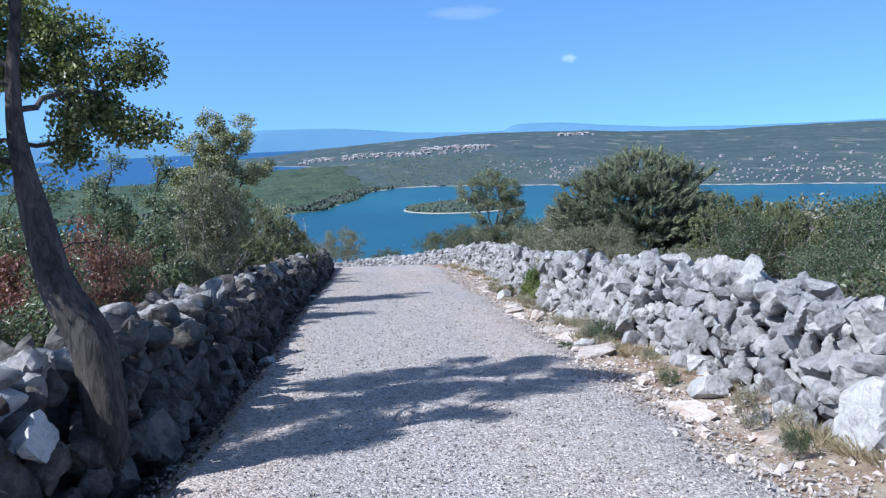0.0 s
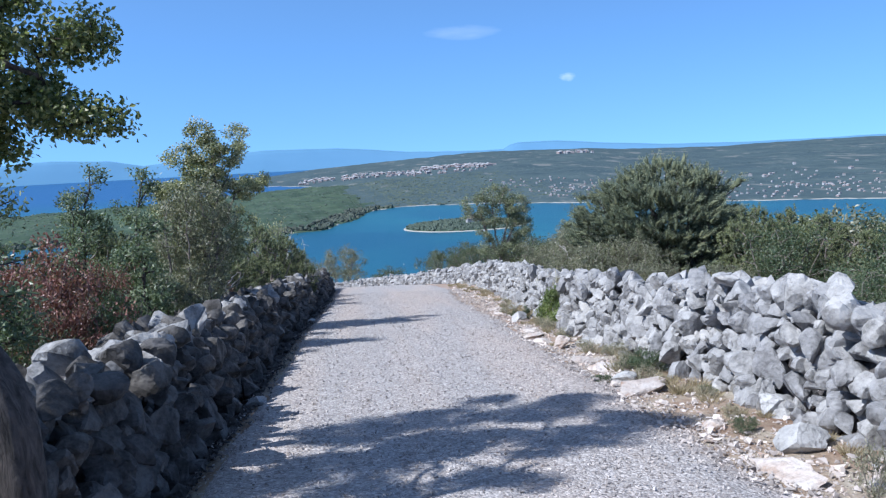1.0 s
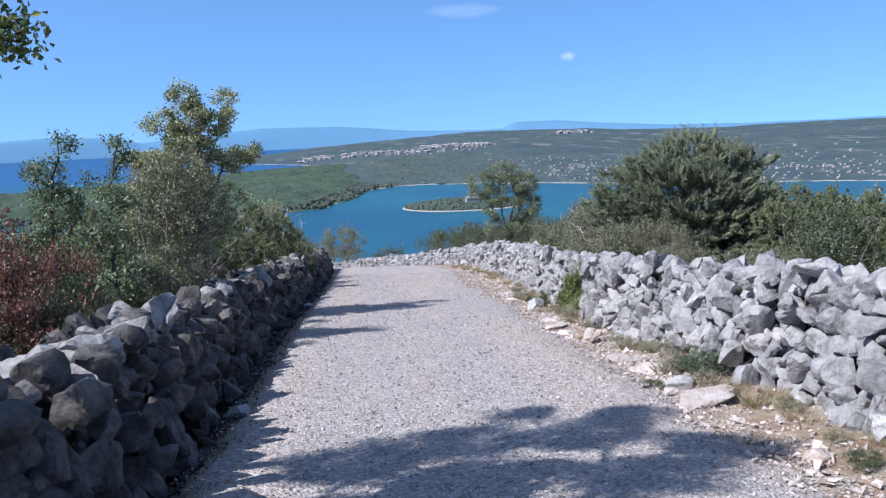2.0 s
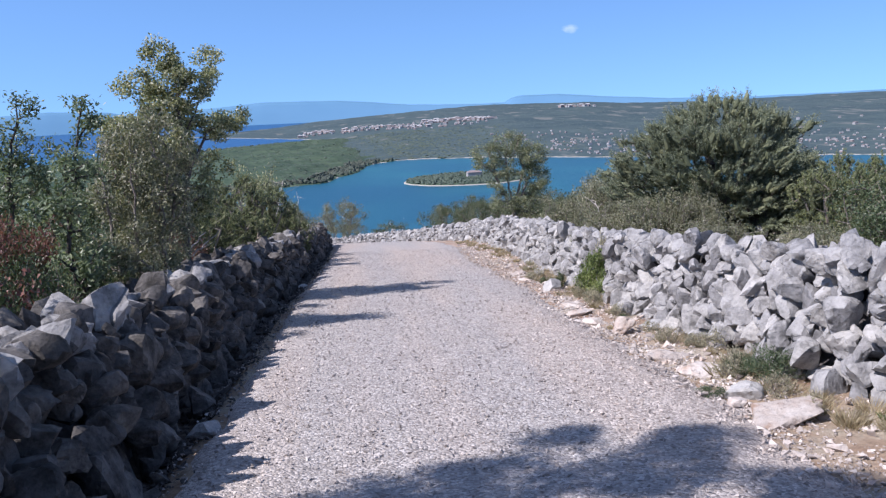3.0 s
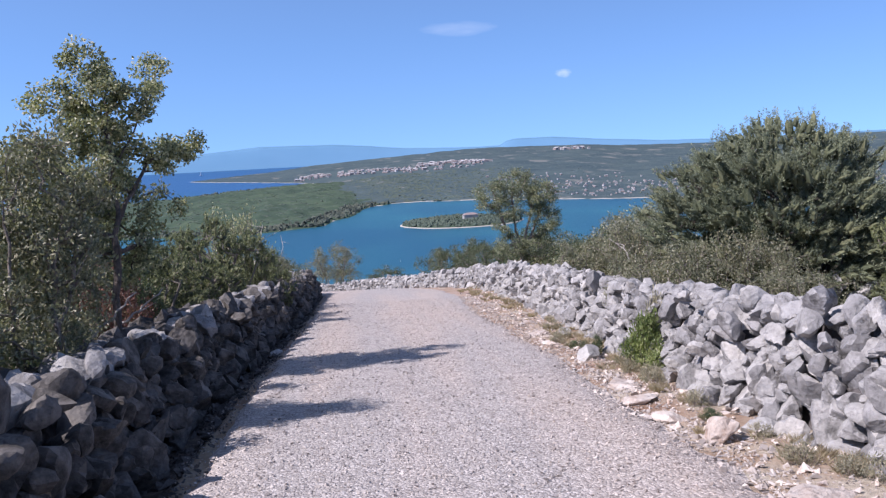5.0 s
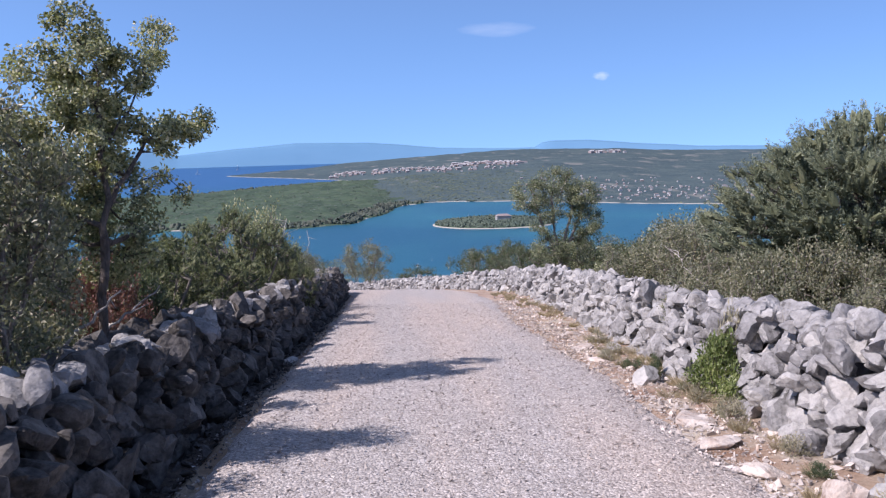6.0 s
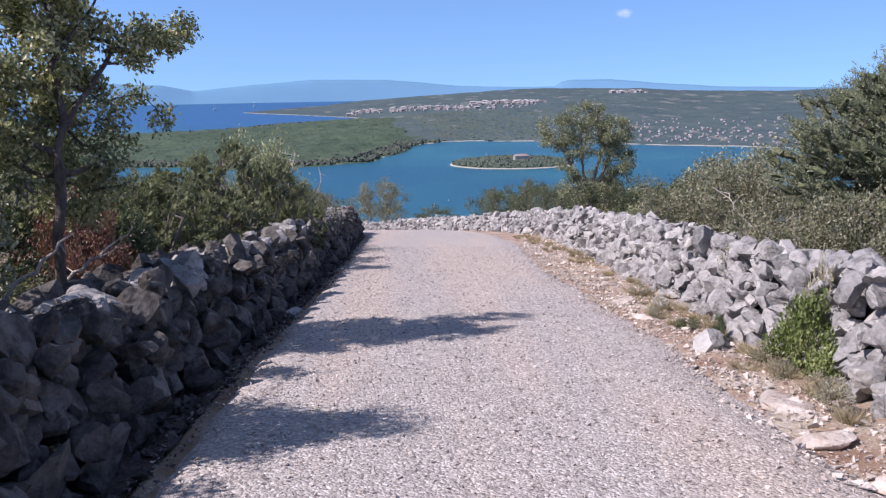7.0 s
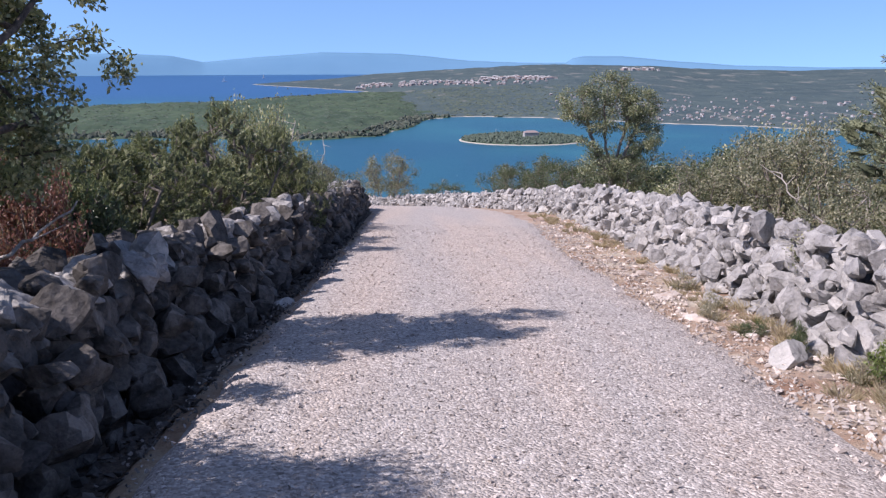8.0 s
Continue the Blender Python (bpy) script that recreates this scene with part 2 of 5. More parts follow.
DRY_LEAF = leaf_material("dusty_dry_leaf", [(0.0, (0.130, 0.142, 0.094)), (0.5, (0.218, 0.224, 0.153)), (1.0, (0.389, 0.366, 0.277))])
RED_LEAF = leaf_material("red_autumn_leaf", [(0.0, (0.14, 0.062, 0.058)), (0.5, (0.25, 0.11, 0.10)), (0.8, (0.34, 0.18, 0.16)), (1.0, (0.2, 0.17, 0.1))])
JUNIPER_LEAF = leaf_material("juniper_spray", [(0.0, (0.075, 0.1, 0.05)), (0.5, (0.16, 0.19, 0.088)), (1.0, (0.3, 0.32, 0.155))], 0.6, 0.12, 3.0, 0.65, 1.25)
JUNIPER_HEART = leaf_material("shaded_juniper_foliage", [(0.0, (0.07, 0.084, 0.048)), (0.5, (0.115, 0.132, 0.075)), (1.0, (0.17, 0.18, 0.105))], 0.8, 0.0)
JUNIPER_DARK = leaf_material("dark_juniper_spray", [(0.0, (0.08, 0.105, 0.078)), (0.5, (0.19, 0.222, 0.15)), (1.0, (0.36, 0.39, 0.275))], 0.55, 0.12, 3.2, 0.6, 1.25)
GRASS_DRY = leaf_material("dry_grass", [(0.0, (0.26, 0.20, 0.14)), (0.5, (0.40, 0.33, 0.24)), (1.0, (0.55, 0.48, 0.37))], 0.7)
GRASS_GREEN = leaf_material("verge_grass", [(0.0, (0.07, 0.10, 0.04)), (0.6, (0.12, 0.16, 0.06)), (1.0, (0.24, 0.24, 0.12))], 0.6)
WEED_LEAF = leaf_material("bright_weed_leaf", [(0.0, (0.1, 0.14, 0.05)), (0.5, (0.19, 0.245, 0.085)), (1.0, (0.34, 0.37, 0.18))])
SAGE_LEAF = leaf_material("grey_herb_leaf", [(0.0, (0.24, 0.23, 0.17)), (0.6, (0.37, 0.34, 0.27)), (1.0, (0.5, 0.46, 0.38))], 0.7)


def bark_material(name, pale, dark):
    m, n, l, p = material(name)
    ridges = add(n, "TexNoise", Scale=26.0, Detail=6.0, Roughness=0.7, Distortion=0.6)
    stretch = n.new("ShaderNodeMapping")
    stretch.inputs["Scale"].default_value = (1.0, 1.0, 0.22)
    l.new(position(n), stretch.inputs["Vector"])
    l.new(stretch.outputs["Vector"], ridges.inputs["Vector"])
    c = ramp(n, l, ridges.outputs["Fac"], [(0.36, dark), (0.6, pale)])
    c = mix(n, l, "MULTIPLY", 0.7, c, ramp(n, l, noise_at(n, l, 5.0, 4, 0.6), [(0.35, (0.55, 0.55, 0.56)), (0.62, (1.15, 1.12, 1.08))]))
    l.new(c, p.inputs["Base Color"])
    p.inputs["Roughness"].default_value = 0.9
    bump(n, l, p, ridges.outputs["Fac"], 1.0, 0.03)
    return m


BARK = bark_material("grey_oak_bark", (0.125, 0.108, 0.1), (0.03, 0.026, 0.024))
DARK_BARK = bark_material("dark_brown_bark", (0.15, 0.125, 0.11), (0.045, 0.038, 0.034))
TWIG = bark_material("grey_twig_bark", (0.32, 0.285, 0.25), (0.13, 0.11, 0.095))
DEAD_WOOD = bark_material("bleached_dead_wood", (0.62, 0.58, 0.54), (0.38, 0.34, 0.31))


def water_material():
    m, n, l, p = material("sea_water")
    sep = n.new("ShaderNodeSeparateXYZ")
    l.new(position(n), sep.inputs["Vector"])
    shoal = noise_at(n, l, 0.006, 3, 0.5)
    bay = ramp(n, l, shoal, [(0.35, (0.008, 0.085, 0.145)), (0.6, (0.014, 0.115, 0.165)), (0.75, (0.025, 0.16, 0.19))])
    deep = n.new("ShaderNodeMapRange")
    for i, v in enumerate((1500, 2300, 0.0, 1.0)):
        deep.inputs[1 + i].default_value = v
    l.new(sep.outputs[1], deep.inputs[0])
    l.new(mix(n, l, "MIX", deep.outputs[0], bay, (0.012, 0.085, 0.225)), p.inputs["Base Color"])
    p.inputs["Roughness"].default_value = 0.35
    p.inputs["Specular IOR Level"].default_value = 0.25
    bump(n, l, p, noise_at(n, l, 0.35, 6, 0.7), 0.5, 1.0)
    return m


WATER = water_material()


def land_material(name, stops, field, shore=(0.36, 0.5)):
    m, n, l, p = material(name)
    c = ramp(n, l, noise_at(n, l, 0.045, 6, 0.75), stops)
    c = mix(n, l, "MULTIPLY", 0.8, c, ramp(n, l, noise_at(n, l, 0.008, 5, 0.6), [(0.35, (0.75, 0.8, 0.85)), (0.65, (1.12, 1.1, 1.05))]))
    if field:
        strip = add(n, "TexNoise", Scale=1.0, Detail=3.0)
        flat = n.new("ShaderNodeMapping")
        flat.inputs["Scale"].default_value = (0.018, 0.006, 0.02)
        l.new(position(n), flat.inputs["Vector"])
        l.new(flat.outputs["Vector"], strip.inputs["Vector"])
        bare = ramp(n, l, strip.outputs["Fac"], [(0.60, (0, 0, 0)), (0.68, (1, 1, 1))])
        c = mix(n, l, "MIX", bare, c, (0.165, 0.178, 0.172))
    sep = n.new("ShaderNodeSeparateXYZ")
    l.new(position(n), sep.inputs["Vector"])
    beach = n.new("ShaderNodeMapRange")
    for i, v in enumerate((SEA + 0.75, SEA + 1.15, 1.0, 0.0)):
        beach.inputs[1 + i].default_value = v
    l.new(sep.outputs[2], beach.inputs[0])
    patchy = ramp(n, l, noise_at(n, l, 0.03, 3), [(shore[0], (0, 0, 0)), (shore[1], (1, 1, 1))])
    c = mix(n, l, "MIX", mix(n, l, "MULTIPLY", 1.0, beach.outputs[0], patchy), c, (0.40, 0.38, 0.34))
    l.new(c, p.inputs["Base Color"])
    p.inputs["Roughness"].default_value = 1.0
    p.inputs["Specular IOR Level"].default_value = 0.05
    return m


WOODED = land_material("wooded_peninsula", [(0.3, (0.05, 0.08, 0.06)), (0.55, (0.075, 0.11, 0.075)), (0.75, (0.11, 0.14, 0.09))], False, (0.54, 0.64))
ISLET_LAND = land_material("wooded_islet", [(0.3, (0.05, 0.08, 0.06)), (0.55, (0.075, 0.11, 0.075)), (0.75, (0.11, 0.14, 0.09))], False, (0.1, 0.2))
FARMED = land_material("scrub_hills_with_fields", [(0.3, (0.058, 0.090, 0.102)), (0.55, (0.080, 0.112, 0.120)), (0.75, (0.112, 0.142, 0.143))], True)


def plain(name, colour, rough=0.8, vary=0.0):
    m, n, l, p = material(name)
    c = ramp(n, l, noise_at(n, l, 0.4 if vary else 9.0, 4), [(0.3, tuple(v * 0.85 for v in colour)), (0.7, colour)])
    if vary:
        c = mix(n, l, "MULTIPLY", 1.0, c, ramp(n, l, n.new("ShaderNodeObjectInfo").outputs["Random"], [(0, (1 - vary,) * 3), (1, (1, 1, 1))]))
    l.new(c, p.inputs["Base Color"])
    p.inputs["Roughness"].default_value = rough
    return m


PLASTER = plain("pale_plaster", (0.51, 0.51, 0.52), 0.85, 0.35)
ROOF_TILE = plain("terracotta_roof", (0.34, 0.275, 0.27), 0.85, 0.4)
WHITE_PAINT = plain("white_gelcoat", (0.85, 0.85, 0.85), 0.3)


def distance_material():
    m, n, l, p = material("hazed_distance")
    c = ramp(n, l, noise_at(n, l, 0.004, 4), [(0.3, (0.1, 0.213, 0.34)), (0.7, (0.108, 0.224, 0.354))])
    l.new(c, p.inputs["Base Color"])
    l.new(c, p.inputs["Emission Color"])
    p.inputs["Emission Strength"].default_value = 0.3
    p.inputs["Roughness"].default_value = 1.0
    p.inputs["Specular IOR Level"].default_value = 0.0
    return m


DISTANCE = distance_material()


# ---- mesh helpers ----
def mesh_of(name, verts, faces, mat, smooth=False, crisp=0):
    """A mesh from an array of places and an array of faces that all have as many corners."""
    verts, faces = np.asarray(verts, np.float32), np.asarray(faces, np.int32)
    me = bpy.data.meshes.new(name)
    me.vertices.add(len(verts))
    me.vertices.foreach_set("co", verts.ravel())
    k = faces.shape[1]
    me.loops.add(faces.size)
    me.loops.foreach_set("vertex_index", faces.ravel())
    me.polygons.add(len(faces))
    me.polygons.foreach_set("loop_start", np.arange(0, faces.size, k, dtype=np.int32))
    me.polygons.foreach_set("loop_total", np.full(len(faces), k, np.int32))
    me.polygons.foreach_set("use_smooth", np.full(len(faces), smooth))
    me.materials.append(mat)
    me.update(calc_edges=True)
    if crisp:
        me.set_sharp_from_angle(angle=radians(crisp))
    me.validate()
    return me


def piece(name, me, parent=None, label="", at=None):
    ob = new(name, me)
    if parent is not None:
        ob.parent = parent
    if at is not None:
        ob.matrix_basis = at
    return tagged(ob, label)


def grid_faces(rows, cols):
    i = np.arange(rows * cols).reshape(rows, cols)
    return np.stack([i[:-1, :-1], i[:-1, 1:], i[1:, 1:], i[1:, :-1]], -1).reshape(-1, 4)


def along(points, step):
    """A polyline resampled at even steps."""
    p = np.asarray(points, float)
    d = np.r_[0, np.cumsum(np.linalg.norm(np.diff(p, axis=0), axis=1))]
    s = np.linspace(0, d[-1], max(2, int(d[-1] / step) + 1))
    return np.stack([np.interp(s, d, p[:, k]) for k in range(p.shape[1])], 1)


def soften(p, times):
    p = p.copy()
    for _ in range(times):
        p[1:-1] = 0.25 * p[:-2] + 0.5 * p[1:-1] + 0.25 * p[2:]
    return p


# ---- the ground, one sheet down to the sea bed ----
def spread(parts):
    return np.concatenate([np.linspace(a, b, n, endpoint=False) for a, b, n in parts] + [[parts[-1][1]]])


gx = spread([(-2500, -300, 12), (-300, -40, 20), (-40, -6, 34), (-6, 9, 90), (9, 40, 32), (40, 300, 20), (300, 2500, 12)])
gy = spread([(-400, -40, 12), (-40, -4, 18), (-4, 30, 150), (30, 60, 60), (60, 200, 28), (200, 900, 40), (900, 4000, 10)])
GX, GY = np.meshgrid(gx, gy)
GH = ground_h(GX, GY)
flat = on_slope(np.stack([GX.ravel(), GY.ravel(), GH.ravel()], 1))
flat[:, 2] = np.maximum(flat[:, 2], SEA - 6)
ground = tagged(new("ground", mesh_of("ground", flat, grid_faces(len(gy), len(gx)), SOIL, True)), "reddish stony soil of a scrub covered hillside", "ground", kind="structure")

sea_r = np.r_[0.0, np.geomspace(150, 4920, 40)]
sea_a = np.linspace(0, 2 * math.pi, 97)
RR, AA = np.meshgrid(sea_r, sea_a)
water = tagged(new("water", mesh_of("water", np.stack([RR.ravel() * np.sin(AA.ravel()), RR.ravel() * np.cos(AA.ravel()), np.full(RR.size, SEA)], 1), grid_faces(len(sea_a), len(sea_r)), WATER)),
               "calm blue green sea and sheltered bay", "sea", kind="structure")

# ---- the road ----
LEFT_BASE = soften(along([(-1.6, -12), (-1.6, 4.2), (-1.27, 5.2), (-1.15, 7), (-1.24, 10), (-1.26, 15), (-1.12, 20), (-0.9, 28), (-0.82, 36.5), (-1.5, 38.4), (-3.2, 39.4), (-9, 40.6)], 0.25), 6)
RIGHT_BASE = soften(along([(2.9, -12), (3.0, 2), (3.2, 5), (3.35, 8), (3.38, 13.5), (3.55, 16.5), (3.75, 18.5), (4.05, 22), (4.25, 25), (4.5, 29), (4.58, 33), (4.4, 39), (3.3, 44), (1.4, 48.3), (-0.5, 49.9), (-7, 51.6)], 0.25), 6)
road_left = along(LEFT_EDGE, 0.2)
road_right = along([(2.25, -12), (2.3, 3), (2.5, 6), (2.78, 10.5), (2.8, 13.5), (2.95, 16), (3.12, 18.5), (3.2, 25), (3.7, 30), (3.8, 36), (3.4, 41), (2.2, 45), (0.5, 47.5), (-7, 50)], 0.2)
n_road = 320


def resample(p, n):
    d = np.r_[0, np.cumsum(np.linalg.norm(np.diff(p, axis=0), axis=1))]
    s = np.linspace(0, d[-1], n)
    return np.stack([np.interp(s, d, p[:, k]) for k in range(2)], 1)


ra, rb = resample(road_left, n_road), resample(road_right, n_road)
ra[:, 0] -= 0.07 * waves(ra[:, 1] * 0.6, ra[:, 1] * 0.1, 2)
ra[:, 0] += 0.035 * waves(ra[:, 1] * 1.3, 0.4, 15)
rb[:, 0] += 0.12 * waves(rb[:, 1] * 0.35, rb[:, 1] * 0.2, 4)
across = np.linspace(0, 1, 40)
RX = ra[:, None, 0] + (rb - ra)[:, None, 0] * across
RY = ra[:, None, 1] + (rb - ra)[:, None, 1] * across
edge = fade(0, 0.07, across) * fade(1, 0.86, across)
RH = crest(RY) + 0.02 + 0.045 * edge[None, :] + 0.006 * waves(RX * 1.4, RY * 1.4, 6) - 0.03 * (1 - edge[None, :]) - 0.1 * (1 - fade(0, 0.05, across))[None, :] * fade(37, 35, RY)
road = tagged(new("road", mesh_of("road", on_slope(np.stack([RX.ravel(), RY.ravel(), RH.ravel()], 1)), grid_faces(n_road, 40), GRAVEL, True)),
              "pale crushed limestone gravel track going downhill", "road", kind="structure")


# dark earth in the ditch along the foot of the wall
SX = np.stack([np.interp(np.arange(-6, 36.6, 0.12), [q for _, q in LEFT_EDGE], [p for p, _ in LEFT_EDGE]) + o for o in np.linspace(-0.75, 0.0, 12)], 1)
SX[:, -1] += 0.05 * waves(np.arange(-6, 36.6, 0.12) * 0.8, 0.2, 12)
SY = np.repeat(np.arange(-6, 36.6, 0.12)[:, None], 12, 1)
SH = ground_h(SX, SY) + 0.022 + 0.012 * waves(SX * 1.5, SY * 1.5, 14)
tagged(new("ditch_earth", mesh_of("ditch_earth", on_slope(np.stack([SX.ravel(), SY.ravel(), SH.ravel()], 1)), grid_faces(*SX.shape), DARK_EARTH, True)),
       "dark brown earth in the ditch at the foot of the wall", "earth", kind="structure")


# ---- stones ----
rng = np.random.default_rng(11)


def hull_of(points):
    bm = bmesh.new()
    for p in points:
        bm.verts.new(p)
    out = bmesh.ops.convex_hull(bm, input=bm.verts)
    bmesh.ops.delete(bm, geom=list({g for g in out["geom_interior"] + out["geom_unused"] if isinstance(g, bmesh.types.BMVert)}), context="VERTS")
    bmesh.ops.triangulate(bm, faces=bm.faces[:])
    bm.verts.index_update()
    v = np.array([p.co[:] for p in bm.verts])
    f = np.array([[c.index for c in q.verts] for q in bm.faces])
    bm.free()
    return v, f


def ball(level):
    """The unit sphere in even triangles."""
    bm = bmesh.new()
    bmesh.ops.create_icosphere(bm, subdivisions=level, radius=1.0)
    bm.verts.index_update()
    v = np.array([q.co[:] for q in bm.verts])
    f = np.array([[c.index for c in q.verts] for q in bm.faces])
    bm.free()
    return v / np.linalg.norm(v, axis=1)[:, None], f


BALLS = [ball(2), ball(3)]
CORE = ball(1)


def rock_shape(cuts):
    """A broken stone one metre across: flat breaks, solution hollows and worn ridges, coarse and fine."""
    n = rng.normal(size=(cuts, 3))
    n /= np.linalg.norm(n, axis=1)[:, None]
    d = rng.uniform(0.34, 0.8, cuts)
    bowl = rng.normal(size=(3, 3))
    bowl /= np.linalg.norm(bowl, axis=1)[:, None]
    deep, wide = rng.uniform(0.04, 0.16, 3), rng.uniform(0.2, 0.4, 3)
    seed, squash = rng.uniform(0, 40), rng.uniform(0.75, 1.25, 3)
    out = []
    for u, f in BALLS:
        dot = u @ n.T
        r = np.where(dot > 0.05, d / np.maximum(dot, 0.05), 9.0).min(1)
        r = np.minimum(r, 1.3)
        for b, a, w in zip(bowl, deep, wide):
            r = r - a * np.exp(-(np.arccos(np.clip(u @ b, -1, 1)) / w) ** 2)
        r = r * (1 + 0.045 * waves(u[:, 0] * 0.5 + seed, u[:, 1] * 0.5 + u[:, 2] * 0.37, 4, 3))
        v = u * r[:, None] * squash
        out.append((v / (v.max(0) - v.min(0)), f))
    return out


BOTH_SHAPES = [rock_shape(int(rng.integers(7, 11))) for _ in range(26)]
ROCK_SHAPES, FINE_SHAPES = [a for a, _ in BOTH_SHAPES], [b for _, b in BOTH_SHAPES]
LOOSE_SHAPES = [rock_shape(int(rng.integers(13, 19)))[1] for _ in range(15)]
ROCK_MESHES = [mesh_of("stone", v, f, ROCK, True, 27) for v, f in FINE_SHAPES]
CAP_MESHES = [mesh_of("stone", v, f, CAP_ROCK, True, 27) for v, f in FINE_SHAPES]
SHADED_MESHES = [mesh_of("stone", v, f, SHADED_ROCK, True, 27) for v, f in FINE_SHAPES]
SMALL_SHAPES = []
for _ in range(10):
    p = rng.normal(size=(6, 3))
    SMALL_SHAPES.append(hull_of(p / np.linalg.norm(p, axis=1)[:, None] * rng.uniform(0.4, 0.58, (6, 1))))


def placed(shapes, poses):
    """Many small shapes, each at its pose, in one mesh."""
    vs, fs, n = [], [], 0
    for (v, f), m in zip(shapes, poses):
        m = np.array(m)
        vs.append(v @ m[:3, :3].T + m[:3, 3])
        fs.append(f + n)
        n += len(v)
    return np.concatenate(vs), np.concatenate(fs)


def stone_pose(x, y, h, size, turn, wobble):
    q = Euler((rng.normal() * wobble, rng.normal() * wobble, turn + rng.normal() * wobble))
    return SLOPE @ Matrix.LocRotScale((x, y, h), q, size)


def dry_wall(name, base, side, heights, thick, label, near, courses, batter, meshes, pile, grain=1.0, caps=None, cap_pile=None, hollow=None, fill=RUBBLE, chinks=0.3, tumble=0.35):
    """A dry stone wall along base, the foot of its face. side: +1 with the road to its right, -1 to its left."""
    wall = tagged(new(name), label, "stone wall", kind="structure")
    d = np.r_[0, np.cumsum(np.linalg.norm(np.diff(base, axis=0), axis=1))]
    tangent = np.gradient(base, axis=0)
    tangent /= np.linalg.norm(tangent, axis=1)[:, None]
    back = np.stack([-tangent[:, 1], tangent[:, 0]], 1) * side

    def at(s):
        p = np.array([np.interp(s, d, base[:, k]) for k in range(2)])
        b = np.array([np.interp(s, d, back[:, k]) for k in range(2)])
        return p, b, math.atan2(np.interp(s, d, tangent[:, 1]), np.interp(s, d, tangent[:, 0]))
    ys, hs = np.array(heights).T
    # the packed fill behind the faces
    s = np.arange(0, d[-1], 0.3)
    prof = []
    for t in s:
        p, b, _ = at(t)
        top = np.interp(p[1], ys, hs) + 0.05 * waves(t * 0.5, 0.3, 8)
        low = float(crest(p[1])) - 0.15
        ring = [(0.22, low), (0.22 + batter * 0.5, low + 0.5 * (top - low)), (0.2 + batter, top - 0.18), (thick - 0.18, top - 0.16), (thick - 0.1, low)]
        prof.append([(*(p + b * (o + 0.03 * rng.normal())), h + 0.02 * rng.normal()) for o, h in ring])
    prof = np.array(prof)
    piece("core", mesh_of("core", on_slope(prof.reshape(-1, 3)), grid_faces(len(s), 5), fill), wall, "rubble fill, gap shade put into its dark colour")
    chosen, rest, cap_rest = [], [], []

    def lay(t, off, h, size, wobble, cap=False):
        p, b, turn = at(t)
        q = p + b * off
        if hollow and math.hypot(q[0] - hollow[0], q[1] - hollow[1]) < hollow[2] and 0.38 < h < 1.0:
            return
        item = (int(rng.integers(len(ROCK_SHAPES))), stone_pose(q[0], q[1], h, size, turn + (math.pi if rng.random() < 0.5 else 0), wobble))
        (chosen if near[0] < q[1] < near[1] and off < thick * 0.75 and len(chosen) < 300 else cap_rest if cap else rest).append((*item, cap, 2 < q[1] < 17 and off < thick * 0.75))
    for c in range(courses):
        t = rng.uniform(0, 0.2)
        while t < d[-1]:
            p, _, _ = at(t)
            low = float(crest(p[1])) - 0.03
            top = np.interp(p[1], ys, hs) + 0.06 * waves(t * 0.35, 1.7, 8)
            rise = (top - low) / courses
            w = rng.uniform(0.12, 0.29) * grain * (1.15 if c < 2 else 1.0)
            if rng.random() < 0.12:
                w *= 1.5
            h = low + (c + 0.5 + rng.normal() * 0.16) * rise
            lay(t + w / 2, 0.10 + batter * (c + 0.5) / courses + rng.normal() * 0.07, h, (w * rng.uniform(1.0, 1.2), rng.uniform(0.2, 0.32), max(rise, w * 0.8) * rng.uniform(1.1, 1.45) * (1.15 if c == 0 else 1.0)), tumble, caps is not None and c == courses - 1 and rng.random() < 0.35)
            if rng.random() < chinks:
                s0 = rng.uniform(0.07, 0.15)
                lay(t + rng.uniform(0, w), 0.06 + batter * c / courses + rng.normal() * 0.02, low + (c + rng.uniform(0.0, 0.3)) * rise, (s0 * 1.3, s0, s0), 0.6)
            t += w
    # the top: a second row behind, and loose cap stones
    for row in range(2):
        t = 0.0
        while t < d[-1]:
            p, _, _ = at(t)
            top = np.interp(p[1], ys, hs) + 0.06 * waves(t * 0.35, 1.7, 8)
            w = rng.uniform(0.18, 0.42)
            size = (w * 1.1, rng.uniform(0.2, 0.36), rng.uniform(0.12, 0.22))
            proud = 0.0
            if rng.random() < 0.16:
                size, proud = (w * 1.1, rng.uniform(0.24, 0.34), rng.uniform(0.17, 0.24)), 0.02
            lay(t, batter + (0.14, 0.42)[row] + rng.normal() * 0.05, top + proud - (0.12, 0.15)[row] + rng.normal() * 0.04, size, 0.45, True)
            t += w * (0.95 if row == 0 else 1.05)
    # rough back face
    for c in range(2):
        t = 0.0
        while t < d[-1]:
            p, _, _ = at(t)
            low, top = float(crest(p[1])), np.interp(p[1], ys, hs)
            w = rng.uniform(0.25, 0.45)
            lay(t, thick - 0.12, low + (c + 0.5) / 2 * (top - low) * 0.9, (w * 1.1, 0.3, (top - low) / 1.8), 0.2)
            t += w
    caps, cap_pile = caps or meshes, cap_pile or pile
    for k, m, cap, _ in chosen:
        piece("stone", (caps if cap else meshes)[k], wall, at=m)
    for kept, mat, words in ((rest, pile, "rough grey limestone rubble laid dry"), (cap_rest, cap_pile, "loose cap stones along the top of the wall")):
        v, f = placed([(FINE_SHAPES if fine else ROCK_SHAPES)[k] for k, _, _, fine in kept], [m for _, m, _, _ in kept])
        tagged(piece("stones", mesh_of("stones", v, f, mat, True, 27), wall, words), kind="stuff")
    return wall


